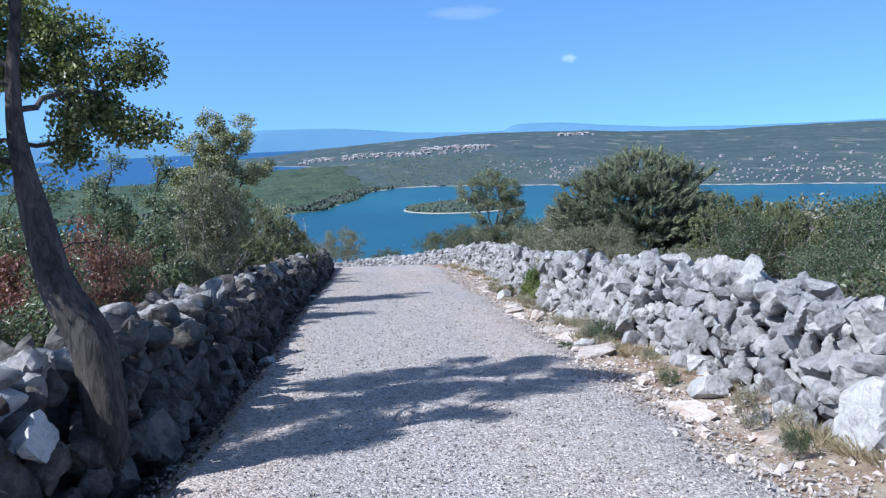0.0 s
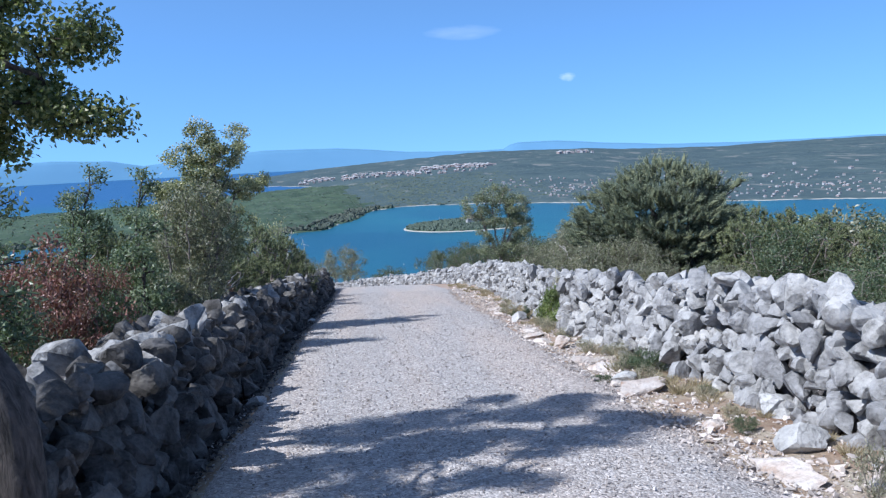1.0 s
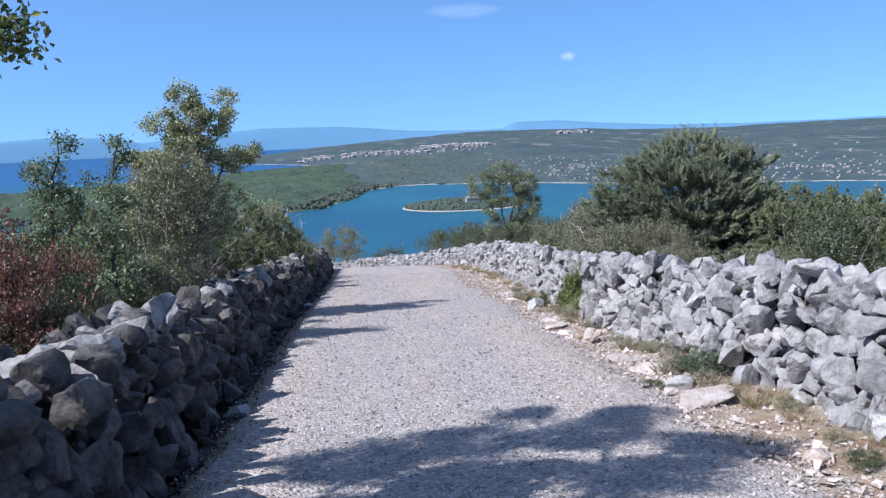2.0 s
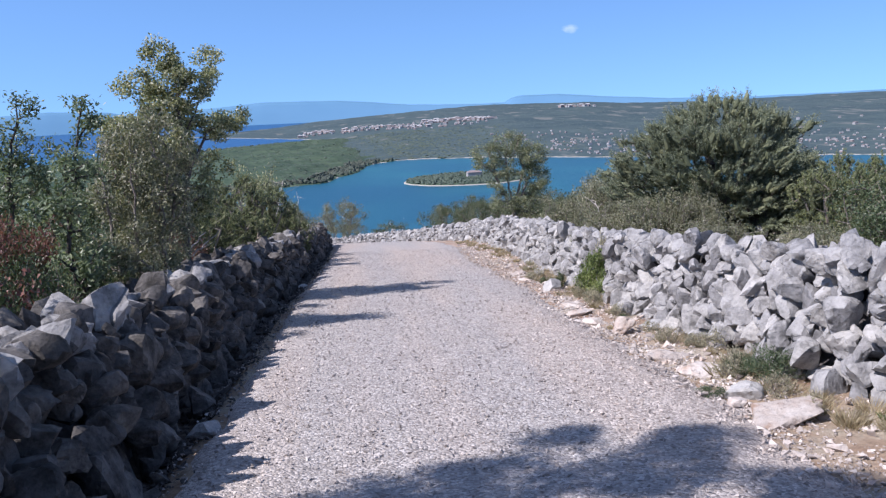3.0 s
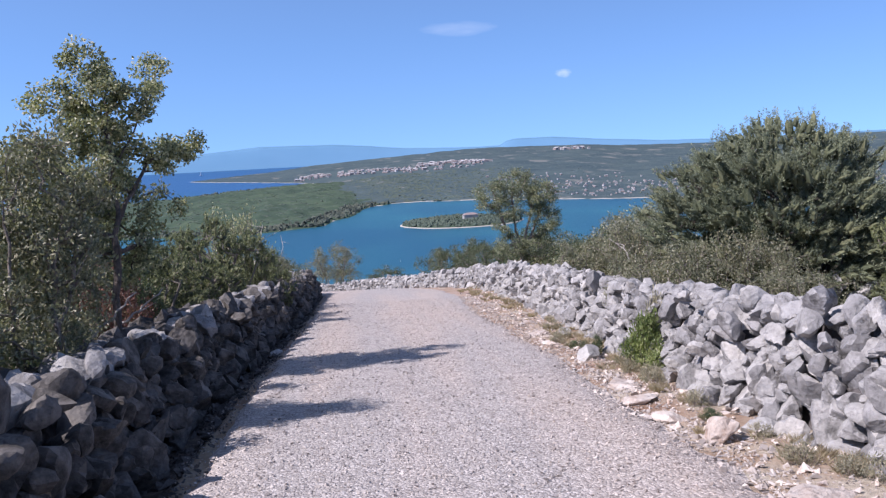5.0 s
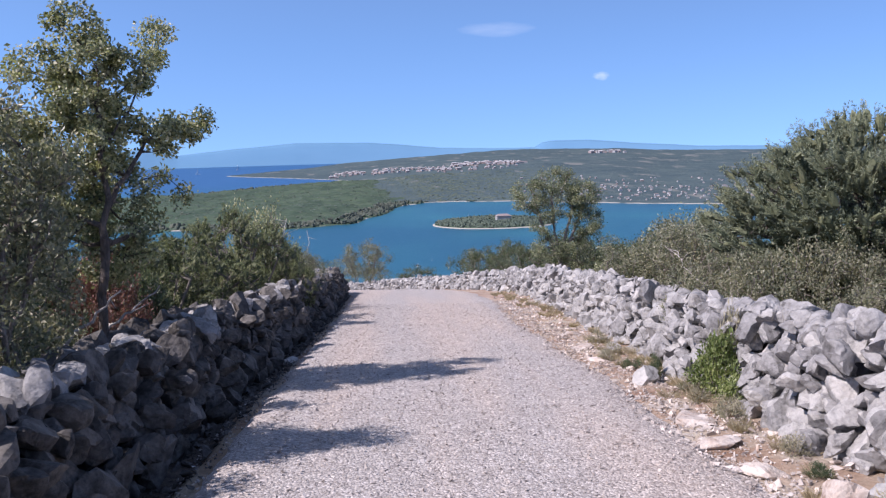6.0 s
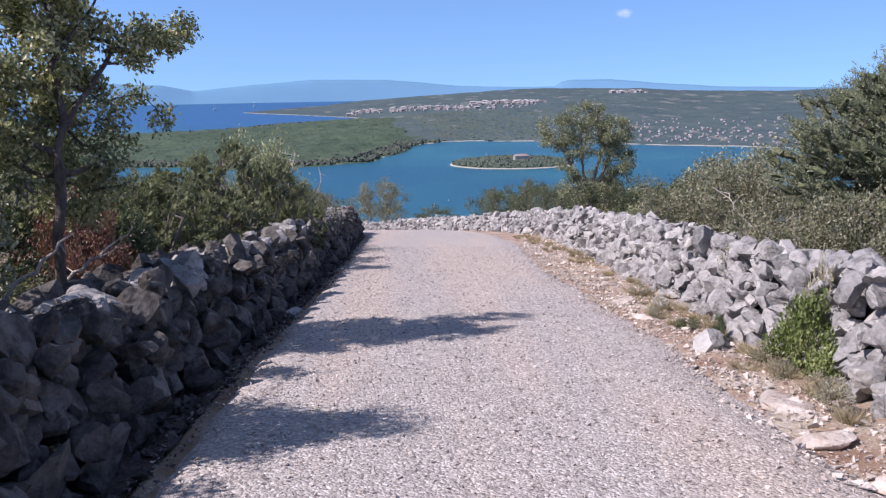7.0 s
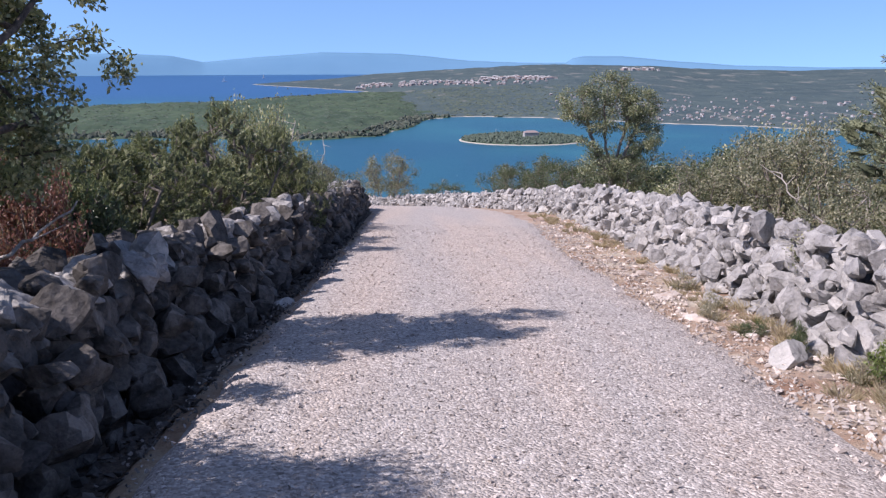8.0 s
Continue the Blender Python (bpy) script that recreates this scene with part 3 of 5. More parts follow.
# ---- plants ----
def tubes(segments, sides=5):
    """Tapered round limbs: rows of start, end, radius at start, radius at end."""
    seg = np.asarray(segments, float)
    a, b, r0, r1 = seg[:, 0:3], seg[:, 3:6], seg[:, 6], seg[:, 7]
    way = b - a
    way /= np.maximum(np.linalg.norm(way, axis=1), 1e-6)[:, None]
    helper = np.where(np.abs(way[:, 2:3]) > 0.9, [[1.0, 0, 0]], [[0, 0, 1.0]])
    a, b = a - way * (r0 * 0.45)[:, None], b + way * (r1 * 0.45)[:, None]
    u = np.cross(way, helper)
    u /= np.linalg.norm(u, axis=1)[:, None]
    w = np.cross(way, u)
    ang = np.arange(sides) * 2 * math.pi / sides
    ring = u[:, None, :] * np.cos(ang)[None, :, None] + w[:, None, :] * np.sin(ang)[None, :, None]
    v = np.concatenate([a[:, None] + ring * r0[:, None, None], b[:, None] + ring * r1[:, None, None]], 1).reshape(-1, 3)
    k = np.arange(sides)
    quad = np.stack([k, (k + 1) % sides, sides + (k + 1) % sides, sides + k], 1)
    f = (quad[None] + (np.arange(len(seg)) * 2 * sides)[:, None, None]).reshape(-1, 4)
    return v, f


def leaves(centres, length, width, r, up=0.35, lift=None, face=None):
    """Folded leaves, two triangles each, at the places given."""
    n = len(centres)
    way = r.normal(size=(n, 3))
    if lift is not None:
        way = way * 0.75 + lift
    way /= np.linalg.norm(way, axis=1)[:, None]
    nor = r.normal(size=(n, 3)) + np.array([0, 0, up * 3])
    if face is not None:
        nor = r.normal(size=(n, 3)) * 0.55 + face
    side = np.cross(way, nor)
    side /= np.maximum(np.linalg.norm(side, axis=1), 1e-6)[:, None]
    nor = np.cross(side, way)
    L = length * r.uniform(0.6, 1.25, (n, 1))
    Wd = width * r.uniform(0.7, 1.2, (n, 1))
    base, tip = centres, centres + way * L
    mid = centres + way * L * 0.55 + nor * Wd * 0.18
    v = np.stack([base, mid + side * Wd * 0.5, tip, mid - side * Wd * 0.5], 1).reshape(-1, 3)
    k = np.arange(n)[:, None] * 4
    f = np.concatenate([k + np.array([[0, 1, 2]]), k + np.array([[0, 2, 3]])], 0)
    return v, f


def plumes(tips, aims, per, length, radius, leaf, r):
    """Feathery conifer plumes: a ragged tapering clump of packed scale leaves with loose shoots round it."""
    n, u, tri = len(tips), CORE[0], CORE[1]
    size = r.uniform(0.65, 1.35, (n, 1))
    one = np.cross(aims, r.normal(size=(n, 3)))
    one /= np.maximum(np.linalg.norm(one, axis=1), 1e-6)[:, None]
    two = np.cross(aims, one)
    # the packed clump, thinner towards its tip
    k = 1 + r.normal(size=(n, len(u))) * 0.2
    slim = (0.6 - 0.22 * u[:, 2])[None, :] * k * radius * size
    core = tips[:, None] + (aims[:, None] * (u[:, 2][None, :] * k * length * 0.25 * size)[:, :, None] + one[:, None] * (u[:, 0][None, :] * slim)[:, :, None] + two[:, None] * (u[:, 1][None, :] * slim)[:, :, None])
    core_faces = (tri[None] + (np.arange(n) * len(u))[:, None, None]).reshape(-1, 3)
    which = np.repeat(np.arange(n), per)
    aim = aims[which]
    turn = r.uniform(0, 2 * math.pi, (n * per, 1))
    side = one[which] * np.cos(turn) + two[which] * np.sin(turn)
    t = r.random((n * per, 1)) ** 0.8
    at = tips[which] + aim * (t - 0.5) * length * size[which] + side * radius * size[which] * (1.05 - 0.8 * t) * r.uniform(0.5, 1.0, (n * per, 1))
    v, f = leaves(at, leaf[0], leaf[1], r, lift=aim * 1.3 + side * 0.9, face=side * 1.2 + np.array([0, 0, 0.5]))
    return v, f, core.reshape(-1, 3), core_faces


def grow(stems, blobs, count, r, twig=0.004, thick=0.05, step=0.16, pull=0.0):
    """Limbs that reach from the stems to places inside the blobs. Returns limb segments and the twig tips with their ways and the middles of their clumps."""
    nodes, parent = [], []
    for stem in stems:
        pts = along(stem, step)
        pts[1:-1] += r.normal(size=pts[1:-1].shape) * step * 0.12
        for i, p in enumerate(pts):
            nodes.append(p)
            parent.append(len(nodes) - 2 if i else -1)
    share = np.array([b[3] * b[4] * b[5] for b in blobs]) ** 0.7
    pick = r.choice(len(blobs), count, p=share / share.sum())
    goals = []
    for k in pick:
        u = r.normal(size=3)
        u *= r.uniform(0.35, 1.0) ** 0.5 / np.linalg.norm(u)
        goals.append(np.array(blobs[k][:3]) + u * np.array(blobs[k][3:6]))
    goals = np.array(goals)
    trunk = np.array(nodes)
    order = np.argsort([np.linalg.norm(trunk - g, axis=1).min() for g in goals])
    tips, ways, hearts = [], [], []
    for k, g in zip(pick[order], goals[order]):
        have = np.array(nodes)
        cost = np.linalg.norm(have - g, axis=1) + 1.2 * np.maximum(have[:, 2] - g[2] + 0.05, 0)
        j = int(cost.argmin())
        a = have[j]
        gap = np.linalg.norm(g - a)
        n = max(1, int(gap / step))
        bow = r.normal(size=3) * gap * 0.1 + np.array([0, 0, -gap * 0.06 + pull])
        for i in range(1, n + 1):
            t = i / n
            nodes.append(a + (g - a) * t + bow * 4 * t * (1 - t) + r.normal(size=3) * step * 0.08)
            parent.append(j if i == 1 else len(nodes) - 2)
        tips.append(nodes[-1])
        hearts.append(blobs[k][:3])
        ways.append((nodes[-1] - nodes[parent[-1]]) if parent[-1] >= 0 else np.array([0, 0, 1.0]))
    load = np.ones(len(nodes))
    for i in range(len(nodes) - 1, -1, -1):
        if parent[i] >= 0:
            load[parent[i]] += load[i]
    radius = np.minimum(twig * load ** 0.5, thick)
    segs = [(*nodes[parent[i]], *nodes[i], radius[parent[i]], radius[i]) for i in range(len(nodes)) if parent[i] >= 0]
    return segs, np.array(tips), np.array(ways), np.array(hearts)


def plant(name, label, category, stems, blobs, count, per, spread_r, leaf, leaf_mat, bark, seed, thick=0.05, twig=0.004, lift=0.0, group="", crown_name="crown", sides=5, flatten=0.8, spray=0.0):
    """A woody plant at the origin: an Empty at its foot, its limbs and its crown of single leaves."""
    r = np.random.default_rng(seed)
    thing = tagged(new(name), label, category, group)
    segs, tips, ways, hearts = grow(stems, blobs, count, r, twig, thick)
    v, f = tubes(segs, sides)
    piece("branchwork", mesh_of("branchwork", v, f, bark, True), thing, "bare grey brown limbs and twigs")
    ways /= np.maximum(np.linalg.norm(ways, axis=1), 1e-6)[:, None]
    if spray:
        middle = tips.mean(0) * np.array([1, 1, 0.7])
        away = (tips - middle) / np.maximum(np.linalg.norm(tips - middle, axis=1), 0.1)[:, None]
        aim = away * np.array([1.15, 1.15, 0.8]) + np.array([0.1, 0, 0.38]) + r.normal(size=tips.shape) * 0.32
        v, f, inner, inner_faces = plumes(tips, aim / np.linalg.norm(aim, axis=1)[:, None], per, spray, spread_r, leaf, r)
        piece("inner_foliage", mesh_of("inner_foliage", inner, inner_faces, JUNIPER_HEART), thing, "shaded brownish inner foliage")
    else:
        many = np.maximum(1, r.poisson(per, len(tips)))
        which = np.repeat(np.arange(len(tips)), many)
        puff = r.normal(size=(len(which), 3))
        puff *= (r.random((len(which), 1)) ** 0.45) * 1.75 * spread_r / np.linalg.norm(puff, axis=1)[:, None]
        at = tips[which] + puff * np.array([1, 1, flatten]) - ways[which] * r.uniform(0, 1.4, (len(which), 1)) * spread_r
        # leaves turn their faces out of the clump and a little to the sky
        out = at - hearts[which]
        out = out / np.maximum(np.linalg.norm(out, axis=1), 1e-3)[:, None] * 0.7 + np.array([0, 0, 0.45])
        v, f = leaves(at, leaf[0], leaf[1], r, lift=ways[which] * 0.6 + np.array([0, 0, lift]) if lift else None, face=out)
    piece(crown_name, mesh_of(crown_name, v, f, leaf_mat), thing, "small leaves in loose clumps")
    return thing


def puffs(blobs, share, size, r):
    """Small round puffs of foliage set over the outside of larger masses."""
    out = []
    for x, y, z, a, b, c in blobs:
        n = max(2, int(share * (a * b * c) ** 0.667 / size ** 2))
        for _ in range(n):
            u = r.normal(size=3)
            u /= np.linalg.norm(u)
            if u[2] < -0.5:
                u[2] *= -1
            k = size * r.uniform(0.65, 1.25)
            out.append((x + u[0] * a * 0.85, y + u[1] * b * 0.85, z + u[2] * c * 0.85, k, k, k * 0.7))
    return out


def local(base, pts):
    """Places on the slope as places about the foot of a plant."""
    b = on_slope(base)
    return [tuple(on_slope(p[:3]) - b) + tuple(p[3:]) for p in pts]


def set_down(thing, x, y, h=None, turn=0.0, scale=(1, 1, 1)):
    p = on_slope((x, y, float(ground_h(x, y)) - 0.03 if h is None else h))
    thing.matrix_basis = Matrix.LocRotScale(Vector(p), Euler((0, 0, turn)), Vector(scale))
    return thing


# ---- trees that stand out ----
def oak_by_wall():
    foot = (-1.47, 4.85, 0.0)
    stem = [(-1.66, 5.3, 0.0), (-1.5, 5.02, 0.18), (-1.44, 4.9, 0.36), (-1.46, 4.87, 0.66), (-1.48, 4.87, 0.88), (-1.56, 4.88, 1.02), (-1.68, 4.88, 1.2), (-1.76, 4.89, 1.46), (-1.81, 4.9, 1.69), (-1.86, 4.9, 1.92), (-1.9, 4.9, 2.13), (-1.91, 4.92, 2.5), (-1.88, 4.95, 2.83), (-1.92, 5.1, 3.2)]
    limb = [(-1.9, 4.9, 2.25), (-1.91, 5.3, 2.4), (-1.86, 5.7, 2.5), (-1.7, 6.0, 2.52)]
    low_limb = [(-1.74, 4.9, 1.4), (-1.62, 5.1, 1.5), (-1.5, 5.3, 1.52)]
    blobs = [(-1.52, 6.1, 2.76, 0.16, 0.25, 0.12), (-1.84, 6.0, 2.72, 0.16, 0.28, 0.12), (-1.34, 6.0, 2.27, 0.1, 0.2, 0.09), (-1.52, 6.0, 2.3, 0.15, 0.25, 0.1), (-1.82, 6.0, 2.44, 0.2, 0.3, 0.13), (-2.17, 6.0, 2.8, 0.28, 0.35, 0.15),
             (-1.92, 6.0, 2.98, 0.22, 0.3, 0.13), (-2.0, 6.0, 2.13, 0.12, 0.18, 0.07), (-2.3, 6.0, 2.6, 0.1, 0.2, 0.08), (-2.35, 6.0, 3.1, 0.3, 0.35, 0.2), (-2.6, 5.7, 2.1, 0.3, 0.4, 0.2),
             (-2.1, 5.35, 3.45, 0.22, 0.25, 0.2), (-2.25, 5.6, 3.8, 0.26, 0.25, 0.2), (-1.8, 5.85, 4.2, 0.3, 0.28, 0.2), (-1.55, 5.75, 4.25, 0.2, 0.14, 0.14), (-2.5, 6.3, 4.2, 0.42, 0.32, 0.25), (-2.3, 5.3, 4.25, 0.3, 0.3, 0.2), (-3.3, 6.25, 4.15, 0.42, 0.32, 0.25), (-2.0, 6.75, 4.2, 0.25, 0.2, 0.15), (-2.9, 6.85, 4.2, 0.3, 0.2, 0.15), (-3.2, 4.35, 4.2, 0.3, 0.22, 0.2),
             (-4.0, 6.0, 4.1, 0.42, 0.35, 0.25), (-4.1, 4.9, 4.2, 0.42, 0.4, 0.28), (-4.0, 4.2, 4.1, 0.3, 0.22, 0.2), (-4.7, 4.5, 4.0, 0.35, 0.4, 0.22), (-4.7, 3.8, 4.0, 0.28, 0.2, 0.18), (-2.6, 4.55, 2.4, 0.34, 0.3, 0.3), (-2.9, 4.4, 2.9, 0.4, 0.35, 0.3), (-2.38, 4.65, 2.0, 0.2, 0.22, 0.22)]
    bough = [(-1.91, 4.92, 2.5), (-2.6, 5.0, 3.2), (-3.2, 5.1, 3.9), (-4.0, 5.0, 4.1)]
    bough_up = [(-1.9, 4.95, 2.7), (-2.05, 5.3, 3.3), (-2.4, 5.7, 4.0)]
    oak = plant("oak_tree", "leaning oak with rough grey bark growing out of the stone wall", "tree",
                [local(foot, stem), local(foot, limb), local(foot, low_limb), local(foot, bough), local(foot, bough_up)], local(foot, [(*b[:3], *(v * (1.14 if b[2] > 4 else 1.0) for v in b[3:])) for b in blobs]), 650, 122, 0.088, (0.038, 0.027), OAK_LEAF, BARK, 3, thick=0.019, twig=0.003)
    # the stout bole over the thin limbs
    pts = soften(along(np.array(local(foot, stem)), 0.06), 4)
    n = len(pts)
    rad = np.interp(np.linspace(0, 1, n), [0, 0.09, 0.21, 0.3, 0.43, 0.54, 0.63, 0.74, 1.0], [0.14, 0.12, 0.118, 0.132, 0.105, 0.08, 0.06, 0.042, 0.016])
    ang = np.linspace(0, 2 * math.pi, 19)[:-1]
    V = []
    for i, p in enumerate(pts):
        w = pts[min(i + 1, n - 1)] - pts[max(i - 1, 0)]
        w /= np.linalg.norm(w)
        u = np.cross(w, [0, 1.0, 0.2])
        u /= np.linalg.norm(u)
        q = np.cross(w, u)
        k = rad[i] * (1 + 0.1 * np.sin(ang * 3 + i * 0.09) + 0.06 * np.sin(ang * 7 - i * 0.13) + 0.11 * waves(np.cos(ang) * 0.4 + i * 0.03, np.sin(ang) * 0.4 + i * 0.05, 3))
        V.append(p + u * (np.cos(ang) * k)[:, None] + q * (np.sin(ang) * k)[:, None])
    V = np.array(V).reshape(-1, 3)
    i = np.arange(n * 18).reshape(n, 18)
    j = np.roll(i, -1, axis=1)
    piece("trunk", mesh_of("trunk", V, np.stack([i[:-1], j[:-1], j[1:], i[1:]], -1).reshape(-1, 4), BARK, True), oak, "rough fissured grey trunk")
    set_down(oak, -1.47, 4.85, 0.0)


def tall_tree():
    foot = (-2.45, 15.9, 0.0)
    stem = [(-2.4, 15.9, -0.05), (-2.35, 15.9, 0.7), (-2.31, 15.95, 1.4), (-2.32, 16.0, 2.1), (-2.34, 16.0, 2.7), (-2.5, 16.0, 3.6)]
    fork = [(-2.31, 15.95, 1.9), (-2.15, 16.4, 2.5), (-2.0, 16.8, 2.75), (-1.75, 17.0, 2.95)]
    fork_up = [(-2.33, 16.0, 2.5), (-2.2, 16.4, 3.0), (-2.03, 16.8, 3.65)]
    blobs = [(-2.57, 16.1, 3.7, 0.2, 0.3, 0.22), (-2.5, 16.0, 3.38, 0.3, 0.4, 0.2), (-2.03, 16.9, 3.74, 0.23, 0.3, 0.2), (-2.15, 16.3, 3.36, 0.28, 0.35, 0.18), (-3.0, 16.0, 3.24, 0.22, 0.3, 0.18), (-2.75, 16.0, 3.05, 0.32, 0.4, 0.17),
             (-2.35, 16.3, 2.9, 0.32, 0.35, 0.17), (-1.82, 17.0, 2.93, 0.22, 0.32, 0.16), (-1.97, 16.8, 2.7, 0.25, 0.35, 0.13), (-2.08, 17.3, 2.22, 0.2, 0.25, 0.18), (-3.15, 15.8, 2.7, 0.25, 0.3, 0.13), (-2.65, 16.0, 2.5, 0.38, 0.4, 0.2), (-2.95, 15.8, 1.9, 0.35, 0.4, 0.3), (-2.7, 16.6, 3.0, 0.3, 0.3, 0.2), (-2.45, 16.9, 2.6, 0.25, 0.3, 0.17), (-3.2, 16.4, 2.3, 0.35, 0.35, 0.25), (-2.75, 16.8, 1.9, 0.3, 0.35, 0.28), (-2.6, 16.9, 2.35, 0.28, 0.3, 0.22), (-2.5, 16.7, 1.45, 0.25, 0.3, 0.25), (-3.0, 16.5, 2.65, 0.25, 0.3, 0.2), (-2.12, 16.5, 1.85, 0.14, 0.22, 0.18), (-2.17, 16.5, 1.48, 0.18, 0.25, 0.2), (-2.08, 16.6, 2.12, 0.11, 0.18, 0.09)]
    set_down(plant("ash_tree", "slender tree with yellowing green leaves behind the stone wall", "tree", [local(foot, stem), local(foot, fork), local(foot, fork_up)], local(foot, [(*b[:3], b[3] * 1.22, b[4] * 1.2, b[5] * 1.25) for b in blobs]), 330, 112, 0.08,
                   (0.049, 0.031), GOLD_LEAF, DARK_BARK, 8, thick=0.052, twig=0.0026, sides=9), -2.45, 15.9, 0.0)
    foot = (-2.3, 13.4, 0.0)
    stems = [[(-2.3 + a, 13.4 + b, 0), (-2.3 + a * 2.5, 13.4 + b * 3, 1.1), (-2.3 + a * 3.5, 13.4 + b * 4, 2.0)] for a, b in ((0.04, 0.1), (-0.08, 0.12), (0.0, -0.1), (0.09, -0.02), (-0.1, -0.08), (0.1, 0.05))]
    blobs = [(-2.3, 13.4, 2.36, 0.26, 0.35, 0.18), (-2.56, 13.5, 2.2, 0.22, 0.35, 0.18), (-2.25, 13.4, 1.95, 0.33, 0.4, 0.28), (-2.03, 13.5, 1.62, 0.27, 0.45, 0.33), (-2.56, 13.4, 1.66, 0.31, 0.45, 0.34), (-2.34, 13.3, 1.1, 0.45, 0.65, 0.4), (-1.9, 13.6, 2.12, 0.15, 0.26, 0.2), (-2.3, 14.1, 1.2, 0.36, 0.55, 0.5), (-2.05, 13.25, 2.5, 0.16, 0.22, 0.12)]
    set_down(plant("thicket_shrub", "tall twiggy grey green thicket behind the wall", "shrub", [local(foot, s) for s in stems], local(foot, blobs), 420, 50, 0.085,
                   (0.044, 0.022), DRY_LEAF, TWIG, 9, thick=0.02, twig=0.0032, lift=0.5), -2.3, 13.4, 0.0)
    for x, y, top, seed in ((-3.25, 8.8, 2.35, 25), (-2.75, 12.3, 2.25, 26), (-3.35, 14.5, 3.05, 21), (-4.35, 15.1, 3.2, 22), (-5.3, 17.5, 2.9, 23), (-6.4, 16.0, 2.8, 24)):
        foot = (x, y, 0.0)
        stem = [(x, y, -0.05), (x + 0.05, y, 1.0), (x - 0.05, y + 0.05, 1.9), (x + 0.1, y + 0.1, top - 0.15)]
        blobs = [(x + 0.1, y + 0.1, top - 0.3, 0.24, 0.24, 0.25), (x - 0.1, y, top - 0.75, 0.3, 0.3, 0.22), (x + 0.15, y, top - 1.2, 0.35, 0.35, 0.3), (x, y, top - 1.7, 0.5, 0.5, 0.35)]
        set_down(plant("young_tree", "thin young tree with sparse green leaves", "tree", [local(foot, stem)], local(foot, blobs), 80, 42, 0.085, (0.066, 0.03), YOUNG_LEAF, BARK, seed, thick=0.03,
                       twig=0.004, group="young trees behind the wall"), x, y, 0.0)


def bay_view_tree():
    x, y = 5.65, 32.0
    foot = (x, y, 0.0)
    stems = [[(x, y, -0.05), (x + 0.05, y, 1.2), (x + a, y + 0.1, 2.2), (x + a * 1.8, y, 3.3)] for a in (-0.45, -0.1, 0.3, 0.55)]
    blobs = [(x - 0.15, y, 3.6, 0.65, 0.6, 0.4), (x - 0.95, y, 3.1, 0.6, 0.6, 0.45), (x + 0.85, y, 3.2, 0.65, 0.6, 0.45), (x + 0.1, y, 2.8, 1.0, 0.7, 0.45), (x + 0.9, y, 2.35, 0.55, 0.6, 0.4), (x - 0.3, y, 1.6, 0.5, 0.5, 0.4), (x + 0.5, y, 1.5, 0.6, 0.5, 0.4),
             (x - 0.6, y, 2.1, 0.3, 0.4, 0.25)]
    set_down(plant("ash_tree", "open crowned tree with pale yellowish green leaves", "tree", [local(foot, s) for s in stems], local(foot, blobs), 300, 84, 0.11,
                   (0.054, 0.032), PALE_LEAF, TWIG, 31, thick=0.06, twig=0.005), x, y, -0.1)


def big_juniper():
    x, y = 7.5, 18.6
    foot = (x, y, 0.1)
    r = np.random.default_rng(43)
    stems = [[(x + a * 0.1, y + b * 0.2, 0), (x + a * 0.3, y + b * 0.4, 0.7), (x + a * 0.7, y + b, 1.5), (x + a * 1.1, y + b * 1.4, 2.5)] for a, b in ((-1.6, 0.2), (-0.7, 0.3), (0.0, 0), (0.3, 0.1), (-1.1, -0.4), (-2.0, -0.1))]
    stems.append([(x + 0.3, y - 0.2, 1.6), (x + 0.6, y - 0.3, 2.3), (8.62, 18.3, 2.76)])
    # how far the crown reaches to both sides at each height
    up = [0.6, 1.0, 1.35, 1.7, 2.0, 2.25, 2.6, 2.87, 3.09, 3.2]
    west = [6.2, 5.6, 5.0, 4.75, 4.75, 4.9, 5.4, 5.8, 6.3, 6.8]
    east = [9.1, 9.2, 9.1, 8.9, 8.65, 8.4, 8.15, 8.05, 7.98, 7.95]
    clumps = []
    # sagging layers of boughs with shaded gaps between them
    for layer, h in enumerate(np.arange(0.66, 2.95, 0.25)):
        a, b = np.interp(h, up, west), np.interp(h, up, east)
        mid = (a + b) / 2
        for q in np.arange(a + 0.2, b - 0.1, 0.3):
            out = (q - mid) / ((b - a) / 2 + 0.1)
            deep = 1.05 * math.sqrt(max(0.06, 1 - out ** 2)) * (1 - 0.45 * fade(2.3, 3.2, h))
            for reach in (-1.0, -0.8, -0.5, 0.1, 0.75):
                if h < 1.3 and q < 5.7 and reach < 0:
                    continue
                k = r.uniform(0.15, 0.26)
                sag = 0.1 * math.sin(q * 2.3 + layer * 1.9) + 0.12 * (abs(reach) < 0.6) - 0.1 * abs(out)
                clumps.append((q + r.normal() * 0.08, y + reach * deep * r.uniform(0.85, 1.08), h + sag + r.normal() * 0.035, k * 1.15, k * 1.15, k * 0.5))
    clumps += [(8.62 - 0.11 * k, 18.3 + 0.05 * k, 2.78 - 0.08 * k, 0.1, 0.1, 0.06) for k in range(6)] * 4
    set_down(plant("juniper_tree", "broad dark green juniper with a ragged dense crown", "tree", [local(foot, t) for t in stems], local(foot, clumps), 2900, 76, 0.062,
                   (0.042, 0.0115), JUNIPER_DARK, DARK_BARK, 41, thick=0.07, twig=0.0032, spray=0.4), x, y, 0.1)


